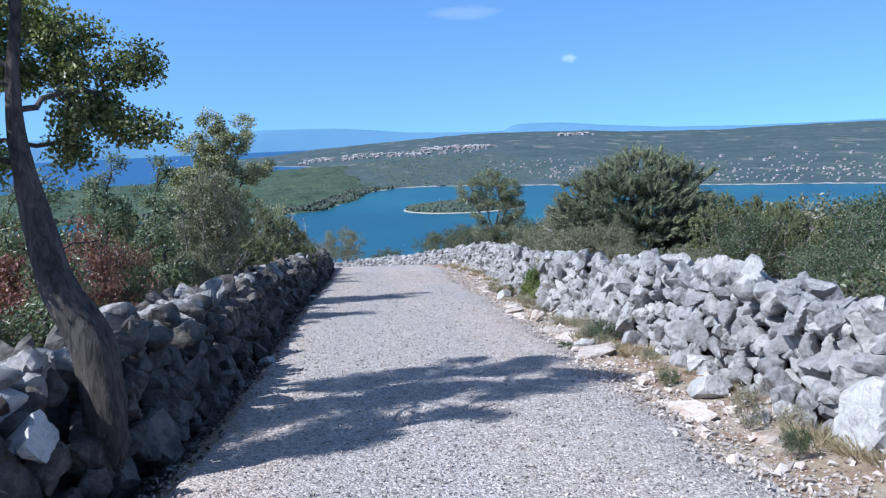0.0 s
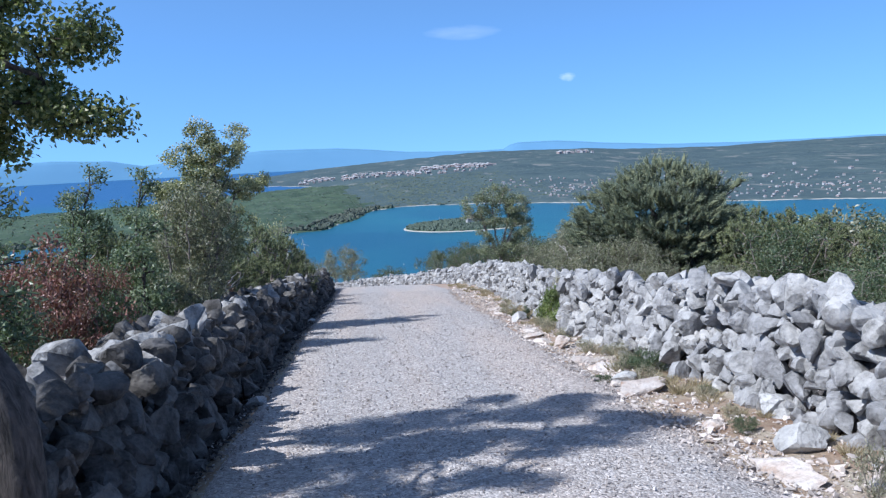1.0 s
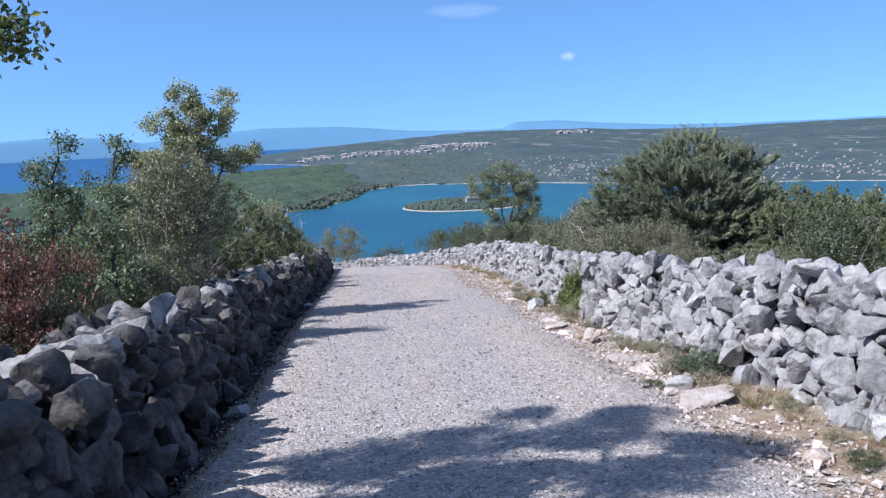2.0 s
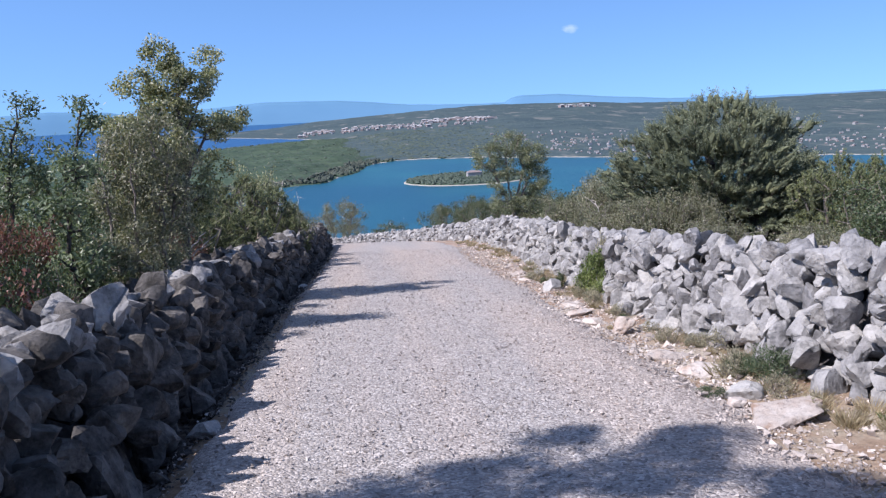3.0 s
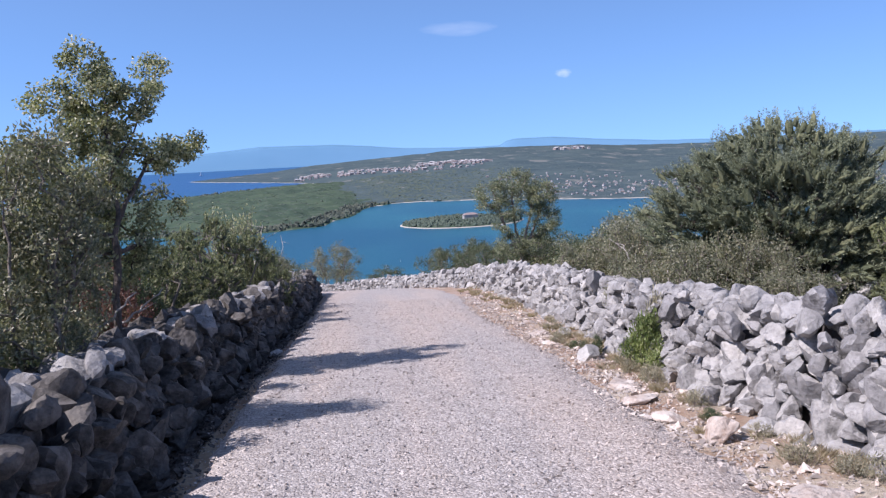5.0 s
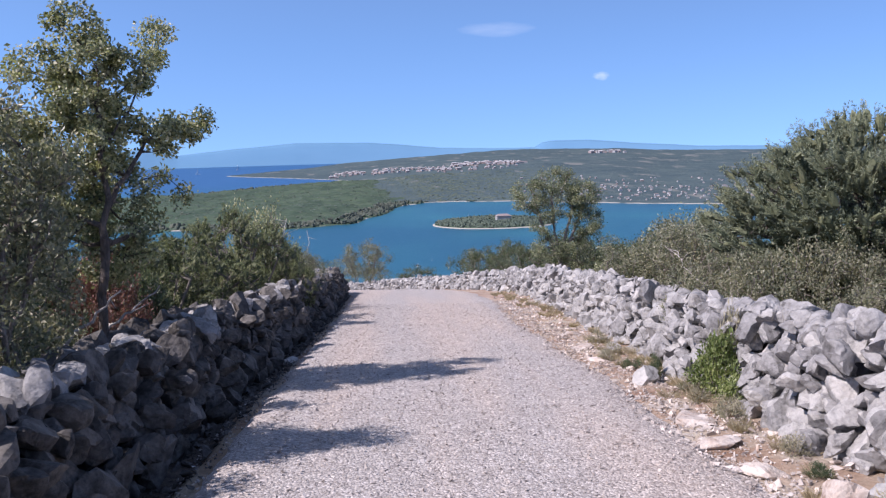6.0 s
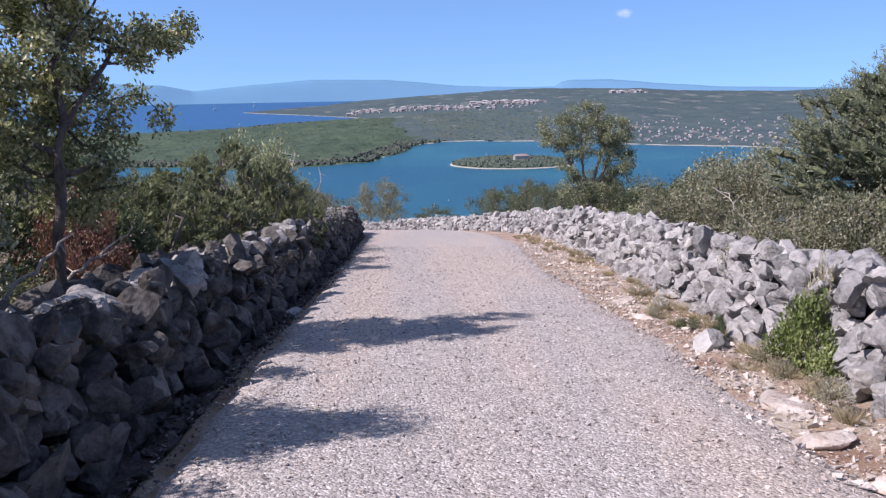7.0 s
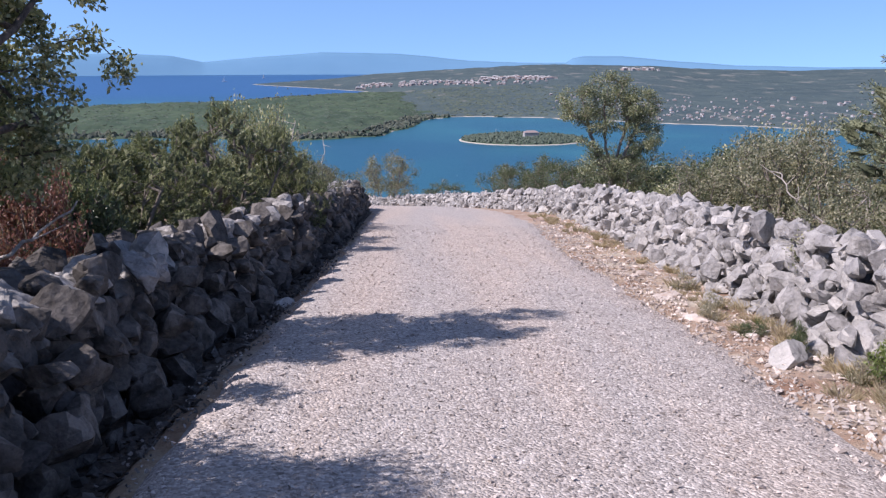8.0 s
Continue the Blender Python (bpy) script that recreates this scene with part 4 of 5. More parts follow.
# ---- shrub kinds, each built once and then set out ----
def shrub_kind(name, label, leaf_mat, leaf, seed, wide=0.75, high=1.0, count=90, per=26, near=0.1, lift=0.0, bark=None, group="", category="shrub", spray=0.0):
    r = np.random.default_rng(seed)
    stems, blobs = [], []
    for k in range(5):
        a = k * 1.26 + r.uniform(0, 0.8)
        u, v = math.cos(a) * wide, math.sin(a) * wide
        stems.append([(u * 0.08, v * 0.08, -0.05), (u * 0.3, v * 0.3, high * 0.35), (u * 0.5, v * 0.5, high * 0.75)])
        blobs.append((u * 0.65, v * 0.65, high * r.uniform(0.45, 0.72), wide * r.uniform(0.3, 0.45), wide * r.uniform(0.3, 0.45), high * 0.22))
        blobs.append((u * 0.3 + r.normal() * 0.06, v * 0.3 + r.normal() * 0.06, high * r.uniform(0.72, 0.9), wide * r.uniform(0.22, 0.34), wide * r.uniform(0.22, 0.34), high * 0.16))
    blobs.append((0, 0, high * 0.32, wide * 0.85, wide * 0.85, high * 0.26))
    blobs.append((r.normal() * wide * 0.2, r.normal() * wide * 0.2, high * 1.0, wide * 0.2, wide * 0.2, high * 0.12))
    if spray:
        blobs = puffs(blobs, 1.6, 0.12 * wide / 0.75, r)
    return plant(name, label, category, stems, blobs, count, per, near, leaf, leaf_mat, bark or TWIG, seed, thick=0.015, twig=0.0022, lift=lift, group=group, spray=spray)


class Patch:
    """One kind of plant: the first one set down is the built one, the others are copies."""

    def __init__(self, thing):
        self.thing, self.used = thing, False

    def put(self, x, y, top, wide=None, turn=0.0, h=None):
        wide = wide or top
        p = on_slope((x, y, float(ground_h(x, y)) - 0.03 if h is None else h))
        m = Matrix.LocRotScale(Vector(p), Euler((0, 0, turn)), Vector((wide, wide, top)))
        if not self.used:
            self.used = True
            self.thing.matrix_basis = m
            return self.thing
        return copy_thing(self.thing, m @ Matrix.Diagonal([1 / s for s in self.thing.scale] + [1]))


oak_by_wall()
tall_tree()
bay_view_tree()
big_juniper()
SCRUB = [Patch(shrub_kind("scrub_bush", "dense olive green scrub bush on the hillside", SCRUB_LEAF, (0.066, 0.038), 50 + k, count=120, per=18, near=0.085, group="hillside scrub")) for k in range(3)]
FINE_SCRUB = [Patch(shrub_kind("scrub_bush", "dense grey green scrub bush behind the wall", SCRUB_LEAF, (0.036, 0.02), 55 + k, count=190, per=34, near=0.07, group="hillside scrub")) for k in range(2)]
FINE_DRY = [Patch(shrub_kind("dry_bush", "half bare bush with fine dusty leaves", DRY_LEAF, (0.03, 0.017), 75 + k, count=230, per=42, near=0.06, group="dry bushes")) for k in range(2)]
GREEN = [Patch(shrub_kind("green_bush", "lush fresh green bush beyond the wall", GREEN_LEAF, (0.036, 0.019), 60 + k, count=165, per=44, lift=0.3, group="green bushes")) for k in range(2)]
DRY = [Patch(shrub_kind("dry_bush", "half bare bush with dusty brownish leaves", DRY_LEAF, (0.062, 0.036), 70 + k, count=130, per=18, near=0.08, group="dry bushes")) for k in range(2)]
JUNI = [Patch(shrub_kind("juniper_bush", "rounded bushy green juniper", JUNIPER_LEAF, (0.023, 0.0058), 80 + k, count=640, per=62, near=0.031, spray=0.1, group="juniper bushes")) for k in range(2)]
RED = Patch(shrub_kind("smoke_bush", "smoke bush with dull red autumn leaves", RED_LEAF, (0.036, 0.026), 90, count=150, per=55, near=0.08, group="red bushes"))
GOLD = Patch(shrub_kind("ash_bush", "bush with yellowing leaves and bare twigs", GOLD_LEAF, (0.036, 0.021), 95, count=150, per=36, group="yellowing bushes"))

pick = np.random.default_rng(77)
# left of the track
for x, y, top, wide in ((-3.3, 10.9, 1.72, 1.2), (-4.0, 11.3, 1.75, 1.4), (-5.0, 12.6, 1.65, 1.4), (-3.1, 10.1, 1.2, 0.8)):
    RED.put(x, y, top, wide, pick.uniform(0, 6))
RED.put(-2.95, 18.0, 1.5, 0.8, 2.0)
RED.put(-2.6, 17.1, 1.05, 0.6, 4.0)
GOLD.put(-2.5, 27.2, 2.65, 1.4, 0.5)
GOLD.put(-1.9, 27.6, 1.7, 0.9, 2.6)
RED.put(-3.3, 12.9, 1.5, 0.9, 3.0)
for x, y, top, wide in ((-2.6, 23.4, 2.05, 1.7), (-3.9, 21.6, 1.65, 1.6), (-3.6, 24.6, 1.75, 1.7), (-4.3, 17.2, 1.8, 1.5), (-4.4, 19.0, 1.9, 1.6), (-3.05, 20.6, 1.5, 1.35), (-2.6, 21.7, 1.4, 1.1), (-5.2, 21.0, 1.9, 1.7), (-2.1, 25.4, 1.8, 1.2), (-1.55, 24.6, 1.25, 0.8), (-3.2, 19.4, 1.3, 0.9)):
    JUNI[int(pick.integers(2))].put(x, y, top, wide, pick.uniform(0, 6))
for x, y, top, wide in ((-3.6, 28.0, 1.9, 1.5), (-1.9, 28.6, 1.5, 1.2), (-1.9, 31.0, 1.4, 1.1), (-3.4, 31.5, 1.7, 1.5)):
    FINE_DRY[int(pick.integers(2))].put(x, y, top, wide, pick.uniform(0, 6))
FINE_DRY[0].put(-0.6, 53.5, 2.8, 2.6, 1.0)
for x, y, top, wide in ((-3.0, 46.0, 1.6, 2.0), (5.6, 52.0, 2.2, 2.4), (7.6, 50.0, 2.3, 2.4), (2.6, 56.0, 1.5, 2.4), (9.5, 47.0, 2.6, 2.4), (-6.0, 48.0, 1.6, 2.2)):
    FINE_SCRUB[int(pick.integers(2))].put(x, y, top, wide, pick.uniform(0, 6))
for x, y, top, wide in ((-3.3, 19.1, 1.4, 1.1), (-3.4, 16.4, 1.4, 1.1), (-2.85, 11.6, 1.1, 0.8), (-2.7, 10.6, 1.0, 0.7), (-2.75, 14.6, 1.4, 0.9), (-2.9, 13.2, 1.2, 0.9), (-3.2, 9.6, 1.0, 0.8), (-3.4, 11.2, 1.1, 0.8), (-5.2, 18.2, 1.3, 1.5), (-4.7, 16.4, 1.2, 1.2), (-6.3, 19.5, 1.3, 1.6), (-3.6, 8.0, 0.9, 0.9), (-3.5, 13.0, 1.2, 0.9), (-4.6, 8.8, 1.1, 1.1), (-3.4, 6.6, 0.7, 0.8)):
    GREEN[int(pick.integers(2))].put(x, y, top, wide, pick.uniform(0, 6))
# right of the track
for x, y, top, wide in ((8.6, 12.8, 1.5, 1.7), (10.2, 14.6, 1.65, 1.8), (9.2, 10.6, 1.25, 1.5), (11.6, 16.2, 1.8, 1.9), (10.9, 12.2, 1.45, 1.7), (7.6, 14.9, 1.4, 1.5), (12.5, 13.5, 1.6, 1.8), (7.2, 11.6, 1.0, 1.2)):
    GREEN[int(pick.integers(2))].put(x, y, top, wide, pick.uniform(0, 6))
for x, y, top, wide in ((8.0, 16.6, 1.75, 1.3), (8.9, 15.7, 1.5, 1.2), (9.3, 17.3, 1.7, 1.3)):
    JUNI[int(pick.integers(2))].put(x, y, top, wide, pick.uniform(0, 6))
GOLD.put(11.6, 17.4, 1.7, 1.3, 1.0)
GREEN[0].put(10.6, 16.0, 1.6, 1.5, 2.0)
GOLD.put(8.0, 27.5, 2.2, 1.7, 2.0)
GOLD.put(6.3, 28.0, 1.2, 1.3, 4.0)
for x, y, top, wide in ((6.7, 22.3, 1.5, 1.3), (6.4, 23.5, 2.0, 1.6), (4.75, 18.3, 1.35, 1.1), (5.3, 17.7, 1.5, 1.15), (5.9, 17.4, 1.4, 0.9), (5.7, 16.3, 0.95, 1.0), (6.2, 14.3, 0.9, 1.0), (6.9, 25.5, 2.1, 1.7), (5.6, 25.2, 1.5, 1.3)):
    FINE_DRY[int(pick.integers(2))].put(x, y, top, wide, pick.uniform(0, 6))
for x, y, top, wide in ((9.4, 18.6, 1.7, 1.5), (9.6, 21.0, 2.0, 1.7), (7.0, 35.0, 2.0, 1.8), (5.7, 36.5, 1.5, 1.5), (8.4, 31.0, 1.8, 1.8), (5.6, 40.5, 1.7, 1.6), (5.0, 45.0, 1.7, 1.7), (7.2, 29.5, 1.4, 1.4), (6.4, 20.2, 1.3, 1.3)):
    FINE_SCRUB[int(pick.integers(2))].put(x, y, top, wide, pick.uniform(0, 6))
# the scrub that covers the hillside behind
for x0, x1, y0, y1, n, low, high in ((-14, -4.6, 4, 44, 23, 1.0, 1.8), (-12, -3.6, -10, 12, 22, 0.7, 1.5), (5.6, 13, -10, 12, 22, 0.6, 1.2), (-3.4, -2.7, 15, 36, 8, 0.7, 1.1), (9, 22, 9, 44, 19, 1.2, 1.9), (6, 10, 22, 48, 10, 1.1, 1.7), (-36, -14, 16, 60, 10, 1.3, 2.0), (22, 44, 24, 60, 9, 1.3, 2.1), (5.2, 8.5, 1, 11, 8, 0.6, 1.1)):
    for _ in range(n):
        x, y = pick.uniform(x0, x1), pick.uniform(y0, y1)
        top = pick.uniform(low, high)
        kind = (SCRUB + SCRUB + DRY + [GOLD])[int(pick.integers(9))]
        kind.put(x, y, top, top * pick.uniform(0.9, 1.3), pick.uniform(0, 6))


# ---- verge plants ----
def tuft(name, label, blades, high, wide, mat, seed, leaf_w=0.008):
    r = np.random.default_rng(seed)
    a = r.uniform(0, 2 * math.pi, blades)
    q = r.uniform(0, 1, blades) ** 0.5 * wide
    root = np.stack([np.cos(a) * q, np.sin(a) * q, np.full(blades, -0.01)], 1)
    way = np.stack([np.cos(a) * r.uniform(0, 0.8, blades), np.sin(a) * r.uniform(0, 0.8, blades), np.ones(blades)], 1) + r.normal(size=(blades, 3)) * 0.2
    way *= (high * r.uniform(0.4, 1.1, blades) / np.linalg.norm(way, axis=1))[:, None]
    side = np.cross(way, r.normal(size=(blades, 3)))
    side *= leaf_w / np.linalg.norm(side, axis=1)[:, None]
    v = np.stack([root - side, root + side, root + way * 0.6 + side * 0.7, root + way - np.array([0, 0, high * 0.12])], 1).reshape(-1, 3)
    k = np.arange(blades)[:, None] * 4
    me = mesh_of(name, v, np.concatenate([k + np.array([[0, 1, 2]]), k + np.array([[0, 2, 3]])]), mat)
    return tagged(new(name, me), label, "plant", "verge plants")


GRASSES = [Patch(tuft("dry_grass_tuft", "dry straw coloured grass tuft on the verge", 260, 1.0, 0.6, GRASS_DRY, 5, 0.013)), Patch(tuft("dry_grass_tuft", "thin dry straw coloured grass on the verge", 150, 1.0, 0.8, GRASS_DRY, 6, 0.013)),
           Patch(tuft("grass_tuft", "green and straw coloured grass tuft on the verge", 260, 1.0, 0.65, GRASS_GREEN, 7, 0.014))]
weeds = np.random.default_rng(8)
for k in range(120):
    y = weeds.uniform(3, 34)
    base_x = float(np.interp(y, RIGHT_BASE[:150, 1], RIGHT_BASE[:150, 0]))
    x = base_x - abs(weeds.normal()) * 0.22 + 0.02
    if x < base_x - 0.62:
        continue
    size = weeds.uniform(0.05, 0.16)
    GRASSES[int(weeds.choice(3, p=(0.5, 0.42, 0.08)))].put(x, y, size, size * weeds.uniform(0.8, 1.3), weeds.uniform(0, 6), h=float(ground_h(x, y)))
HERB_GREEN = Patch(shrub_kind("broadleaf_weed", "bright green leafy weed at the foot of the wall", WEED_LEAF, (0.1, 0.06), 101, wide=0.6, count=90, per=14, near=0.1, lift=0.5, category="plant"))
HERB_DARK = Patch(shrub_kind("feathery_herb", "feathery dark green herb at the foot of the wall", GREEN_LEAF, (0.14, 0.02), 102, wide=0.7, count=80, per=26, near=0.09, lift=0.9, category="plant"))
HERB_GREY = Patch(shrub_kind("grey_herb", "dry grey herb with fine stems on the verge", SAGE_LEAF, (0.10, 0.03), 103, wide=0.55, count=90, per=9, near=0.07, lift=1.0, category="plant"))
HERB_GREEN.put(3.56, 15.75, 0.66, 0.4, 1.0, 0.0)
HERB_GREEN.put(3.58, 15.4, 0.3, 0.35, 3.0, 0.0)
HERB_GREEN.put(3.5, 15.95, 0.4, 0.3, 2.0, 0.0)
HERB_GREY.put(3.75, 15.9, 0.95, 0.35, 2.0, 0.0)
HERB_DARK.put(3.2, 9.95, 0.28, 0.42, 0.5, 0.0)
HERB_DARK.put(3.1, 10.25, 0.18, 0.25, 0.5, 0.0)
HERB_DARK.put(2.72, 4.75, 0.2, 0.14, 2.5, 0.0)
HERB_DARK.put(3.1, 13.1, 0.13, 0.14, 1.5, 0.0)
HERB_DARK.put(3.3, 17.7, 0.16, 0.2, 2.5, 0.0)
HERB_DARK.put(2.85, 7.1, 0.15, 0.16, 2.5, 0.0)
HERB_DARK.put(3.38, 17.0, 0.3, 0.14, 0.8, 0.0)
HERB_GREY.put(2.8, 5.5, 0.33, 0.28, 1.0, 0.0)
HERB_GREY.put(2.95, 5.2, 0.25, 0.25, 4.0, 0.0)
for x, y, size in ((3.07, 11.75, 0.2), (3.2, 11.4, 0.18), (2.95, 10.15, 0.24), (3.12, 10.4, 0.22), (3.0, 9.5, 0.2), (3.15, 12.4, 0.16), (2.95, 9.0, 0.18), (3.15, 8.4, 0.16), (3.0, 7.6, 0.14), (3.2, 13.6, 0.2), (3.3, 15.0, 0.22), (3.45, 16.2, 0.22), (3.3, 15.6, 0.18), (3.2, 18.4, 0.2), (3.45, 19.0, 0.22), (3.6, 20.3, 0.25)):
    HERB_GREY.put(x, y, size, size * 1.2, x * 40, 0.0)
    GRASSES[int(y * 10) % 2].put(x + 0.08, y + 0.1, size * 0.8, size * 0.9, y * 7, 0.0)
HERB_DARK.put(2.57, 9.66, 0.09, 0.16, 2.5, 0.0)
HERB_GREY.put(3.2, 14.6, 0.28, 0.28, 3.0, 0.0)
HERB_GREY.put(3.3, 11.2, 0.25, 0.28, 3.0, 0.0)


# ---- dead branches beyond the wall ----
def dead_branch(points, r0, label, seed):
    r = np.random.default_rng(seed)
    w = on_slope(points)
    foot = w[0]
    pts = along(w - foot, 0.08)
    pts[1:] += r.normal(size=pts[1:].shape) * 0.012
    segs = []
    for i in range(len(pts) - 1):
        t0, t1 = i / len(pts), (i + 1) / len(pts)
        segs.append((*pts[i], *pts[i + 1], r0 * (1 - 0.75 * t0), r0 * (1 - 0.75 * t1)))
        if i > 2 and r.random() < 0.35:
            tip = pts[i] + r.normal(size=3) * 0.16 + (pts[-1] - pts[0]) * 0.06
            segs.append((*pts[i], *tip, r0 * 0.3, r0 * 0.1))
    v, f = tubes(segs, 6)
    ob = tagged(new("dead_branch", mesh_of("dead_branch", v, f, DEAD_WOOD, True)), label, "branch", "dead branches")
    ob.location = foot


for k, pts in enumerate(([(6.3, 21.6, 0.1), (6.02, 21.7, 0.75), (5.81, 21.8, 0.92), (5.62, 21.9, 1.12), (5.58, 22.1, 1.41), (5.45, 22.15, 1.45)], [(5.9, 20.4, 0.1), (5.89, 20.4, 1.19), (5.7, 20.4, 1.25), (5.5, 20.4, 1.33)], [(6.9, 17.2, 0.4), (6.3, 17.4, 0.85), (5.6, 17.6, 0.95)],
                        [(5.5, 19.9, 0.0), (5.54, 19.9, 0.59), (5.58, 19.9, 0.98), (5.52, 19.9, 1.35)], [(5.3, 20.6, 0.1), (4.95, 20.9, 0.6), (4.7, 21.1, 0.95)], [(8.3, 13.6, 0.2), (7.8, 13.2, 0.75), (7.2, 13.0, 0.95)],
                        [(-1.9, 31.0, 0.2), (-1.85, 31.0, 1.1), (-1.7, 31.1, 1.7), (-1.75, 31.1, 2.0)], [(-2.2, 26.5, 0.2), (-2.0, 26.4, 1.3), (-1.8, 26.6, 2.2)], [(-2.6, 14.9, 0.5), (-2.2, 15.0, 0.9), (-1.95, 15.2, 1.2)],
                        [(-2.9, 16.2, 0.4), (-2.4, 16.4, 0.8), (-2.0, 16.7, 1.15)])):
    dead_branch(pts, 0.022 if k != 3 else 0.03, "bleached dead branch leaning among the scrub", 300 + k)


# ---- the low growth between the shrubs ----
def low_growth(name, label, count, blades, mat, seed, high):
    r = np.random.default_rng(seed)
    side = r.random(count) < 0.5
    x = np.where(side, -2.7 - 13 * r.random(count) ** 1.3, 4.6 + 13 * r.random(count) ** 1.3)
    y = r.uniform(-6, 44, count)
    keep = waves(x * 0.12, y * 0.12, seed) > r.uniform(-0.9, 0.5, count)
    x, y = np.repeat(x[keep], blades), np.repeat(y[keep], blades)
    n = len(x)
    x, y = x + r.normal(size=n) * 0.09, y + r.normal(size=n) * 0.09
    root = np.stack([x, y, ground_h(x, y) - 0.02], 1)
    way = r.normal(size=(n, 3)) * np.array([0.5, 0.5, 0.2]) + np.array([0, 0, 0.8])
    way *= (high * r.uniform(0.4, 1.2, n) / np.linalg.norm(way, axis=1))[:, None]
    across = np.cross(way, r.normal(size=(n, 3)))
    across *= 0.012 / np.linalg.norm(across, axis=1)[:, None]
    v = np.stack([root - across, root + across, root + way], 1).reshape(-1, 3)
    tagged(new(name, mesh_of(name, on_slope(v), np.arange(n * 3).reshape(-1, 3), mat)), label, "grass", kind="stuff")


low_growth("dry_grass", "thin dry grass on the stony ground between the shrubs", 9000, 9, GRASS_DRY, 61, 0.2)
low_growth("low_herbs", "low green herbs on the stony ground between the shrubs", 7500, 9, GRASS_GREEN, 62, 0.17)


# ---- the far land ----
def inside_depth(px, py, poly):
    """Metres from the outline, positive inside it."""
    poly = np.asarray(poly, float)
    best = np.full(px.shape, 1e9)
    odd = np.zeros(px.shape, bool)
    for (ax, ay), (bx, by) in zip(poly, np.roll(poly, -1, axis=0)):
        dx, dy = bx - ax, by - ay
        t = np.clip(((px - ax) * dx + (py - ay) * dy) / (dx * dx + dy * dy), 0, 1)
        best = np.minimum(best, np.hypot(px - ax - t * dx, py - ay - t * dy))
        cut = ((ay > py) != (by > py)) & (px < (bx - ax) * (py - ay) / (by - ay + 1e-9) + ax)
        odd ^= cut
    return np.where(odd, best, -best)


MAINLAND = [(30, 1375), (128, 1405), (229, 1366), (362, 1264), (452, 1214), (548, 1145), (760, 1040), (1300, 860), (3200, 900), (4400, 1800), (3300, 3500), (600, 4500), (-300, 3900), (-560, 3060), (-420, 2850), (-300, 2690), (-112, 2420), (-30, 2230), (-60, 1900), (-90, 1700), (-80, 1500)]
PENINSULA = [(82, 1396), (36, 1325), (10, 1235), (-8, 1145), (-40, 1055), (-100, 1020), (-150, 1005), (-200, 1000), (-235, 1035), (-320, 1046), (-420, 1020), (-700, 1010), (-900, 1150), (-860, 1500), (-640, 1640), (-500, 1740), (-400, 1820), (-275, 2080), (-120, 2200), (40, 2330)]
RIDGE_AZ = [-14, -10.3, -6.1, -2.2, 2.5, 7.1, 11.0, 16.6, 20.3, 25.4, 31, 40, 60]
RIDGE_EL = [-1.95, -1.83, -1.58, -1.14, -0.84, -0.61, -0.53, -0.63, -0.87, -0.95, -0.77, -0.7, -0.9]


def land_z(x, y):
    wob = 16 * waves(x * 0.004, y * 0.004, 2) + 5 * waves(x * 0.02, y * 0.02, 4)
    main = inside_depth(x, y, MAINLAND) + wob * 0.8
    pen = inside_depth(x, y, PENINSULA) + wob * 0.5
    far, az = np.hypot(x, y), np.degrees(np.arctan2(x, y))
    ridge = 4000 * np.tan(np.radians(np.interp(az, RIDGE_AZ, RIDGE_EL)))
    t = np.clip((far - 1250) / 2750, 0, 1.06)
    rise = SEA + (ridge - SEA) * t
    hills = np.minimum(rise + 1.5 + 3.0 * waves(x * 0.0035, y * 0.0035, 6) * np.clip(t * 3, 0.2, 1), SEA + main * 0.12 + 1.0)
    low = SEA + 1.7 + 9 * fade(0, 120, pen) + 3.5 * fade(0, 60, pen) * waves(x * 0.008, y * 0.008, 8)
    z_main = np.where(main > 0, np.maximum(hills, SEA + 0.6 + 1.5 * fade(0, 2.5, main)), SEA + np.maximum(main * 0.15, -8))
    z_pen = np.where(pen > 0, low - 1.1 * (1 - fade(0, 3, pen)), SEA + np.maximum(pen * 0.15, -8))
    return z_main, z_pen, main, pen


def sheet(name, label, az, rad, height, mat):
    A, R = np.meshgrid(np.radians(az), rad)
    X, Y = R * np.sin(A), R * np.cos(A)
    Z = height(X, Y)
    v = np.stack([X.ravel(), Y.ravel(), Z.ravel()], 1)
    f = grid_faces(len(rad), len(az))
    f = f[(v[f, 2] > SEA - 1.0).any(1)]
    keep, back = np.unique(f, return_inverse=True)
    return tagged(new(name, mesh_of(name, v[keep], back.reshape(-1, 4), mat, True)), label, "land", kind="structure")


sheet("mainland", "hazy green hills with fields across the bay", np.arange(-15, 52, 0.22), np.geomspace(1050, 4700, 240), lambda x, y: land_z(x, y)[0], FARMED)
sheet("peninsula", "low wooded peninsula between the bay and the open sea", np.arange(-46, 5, 0.16), np.geomspace(940, 2440, 190), lambda x, y: land_z(x, y)[1], WOODED)
ISLET = (143.0, 1003.0, 78.0, 66.0)


def islet_z(x, y):
    q = 1 - np.hypot((x - ISLET[0]) / ISLET[2], (y - ISLET[1]) / ISLET[3]) + 0.03 * waves(x * 0.012, y * 0.012, 3)
    return SEA + np.where(q > 0, 0.6 + 1.4 * fade(0.015, 0.05, q) + 3.0 * fade(0.05, 0.5, q), np.maximum(q * 30, -5))


IX, IY = np.meshgrid(np.arange(40, 282, 3.0), np.arange(925, 1084, 3.0))
tagged(new("islet", mesh_of("islet", np.stack([IX.ravel(), IY.ravel(), islet_z(IX, IY).ravel()], 1), grid_faces(*IX.shape), ISLET_LAND, True)), "small wooded islet with a pale rocky shore in the bay", "islet", kind="structure")

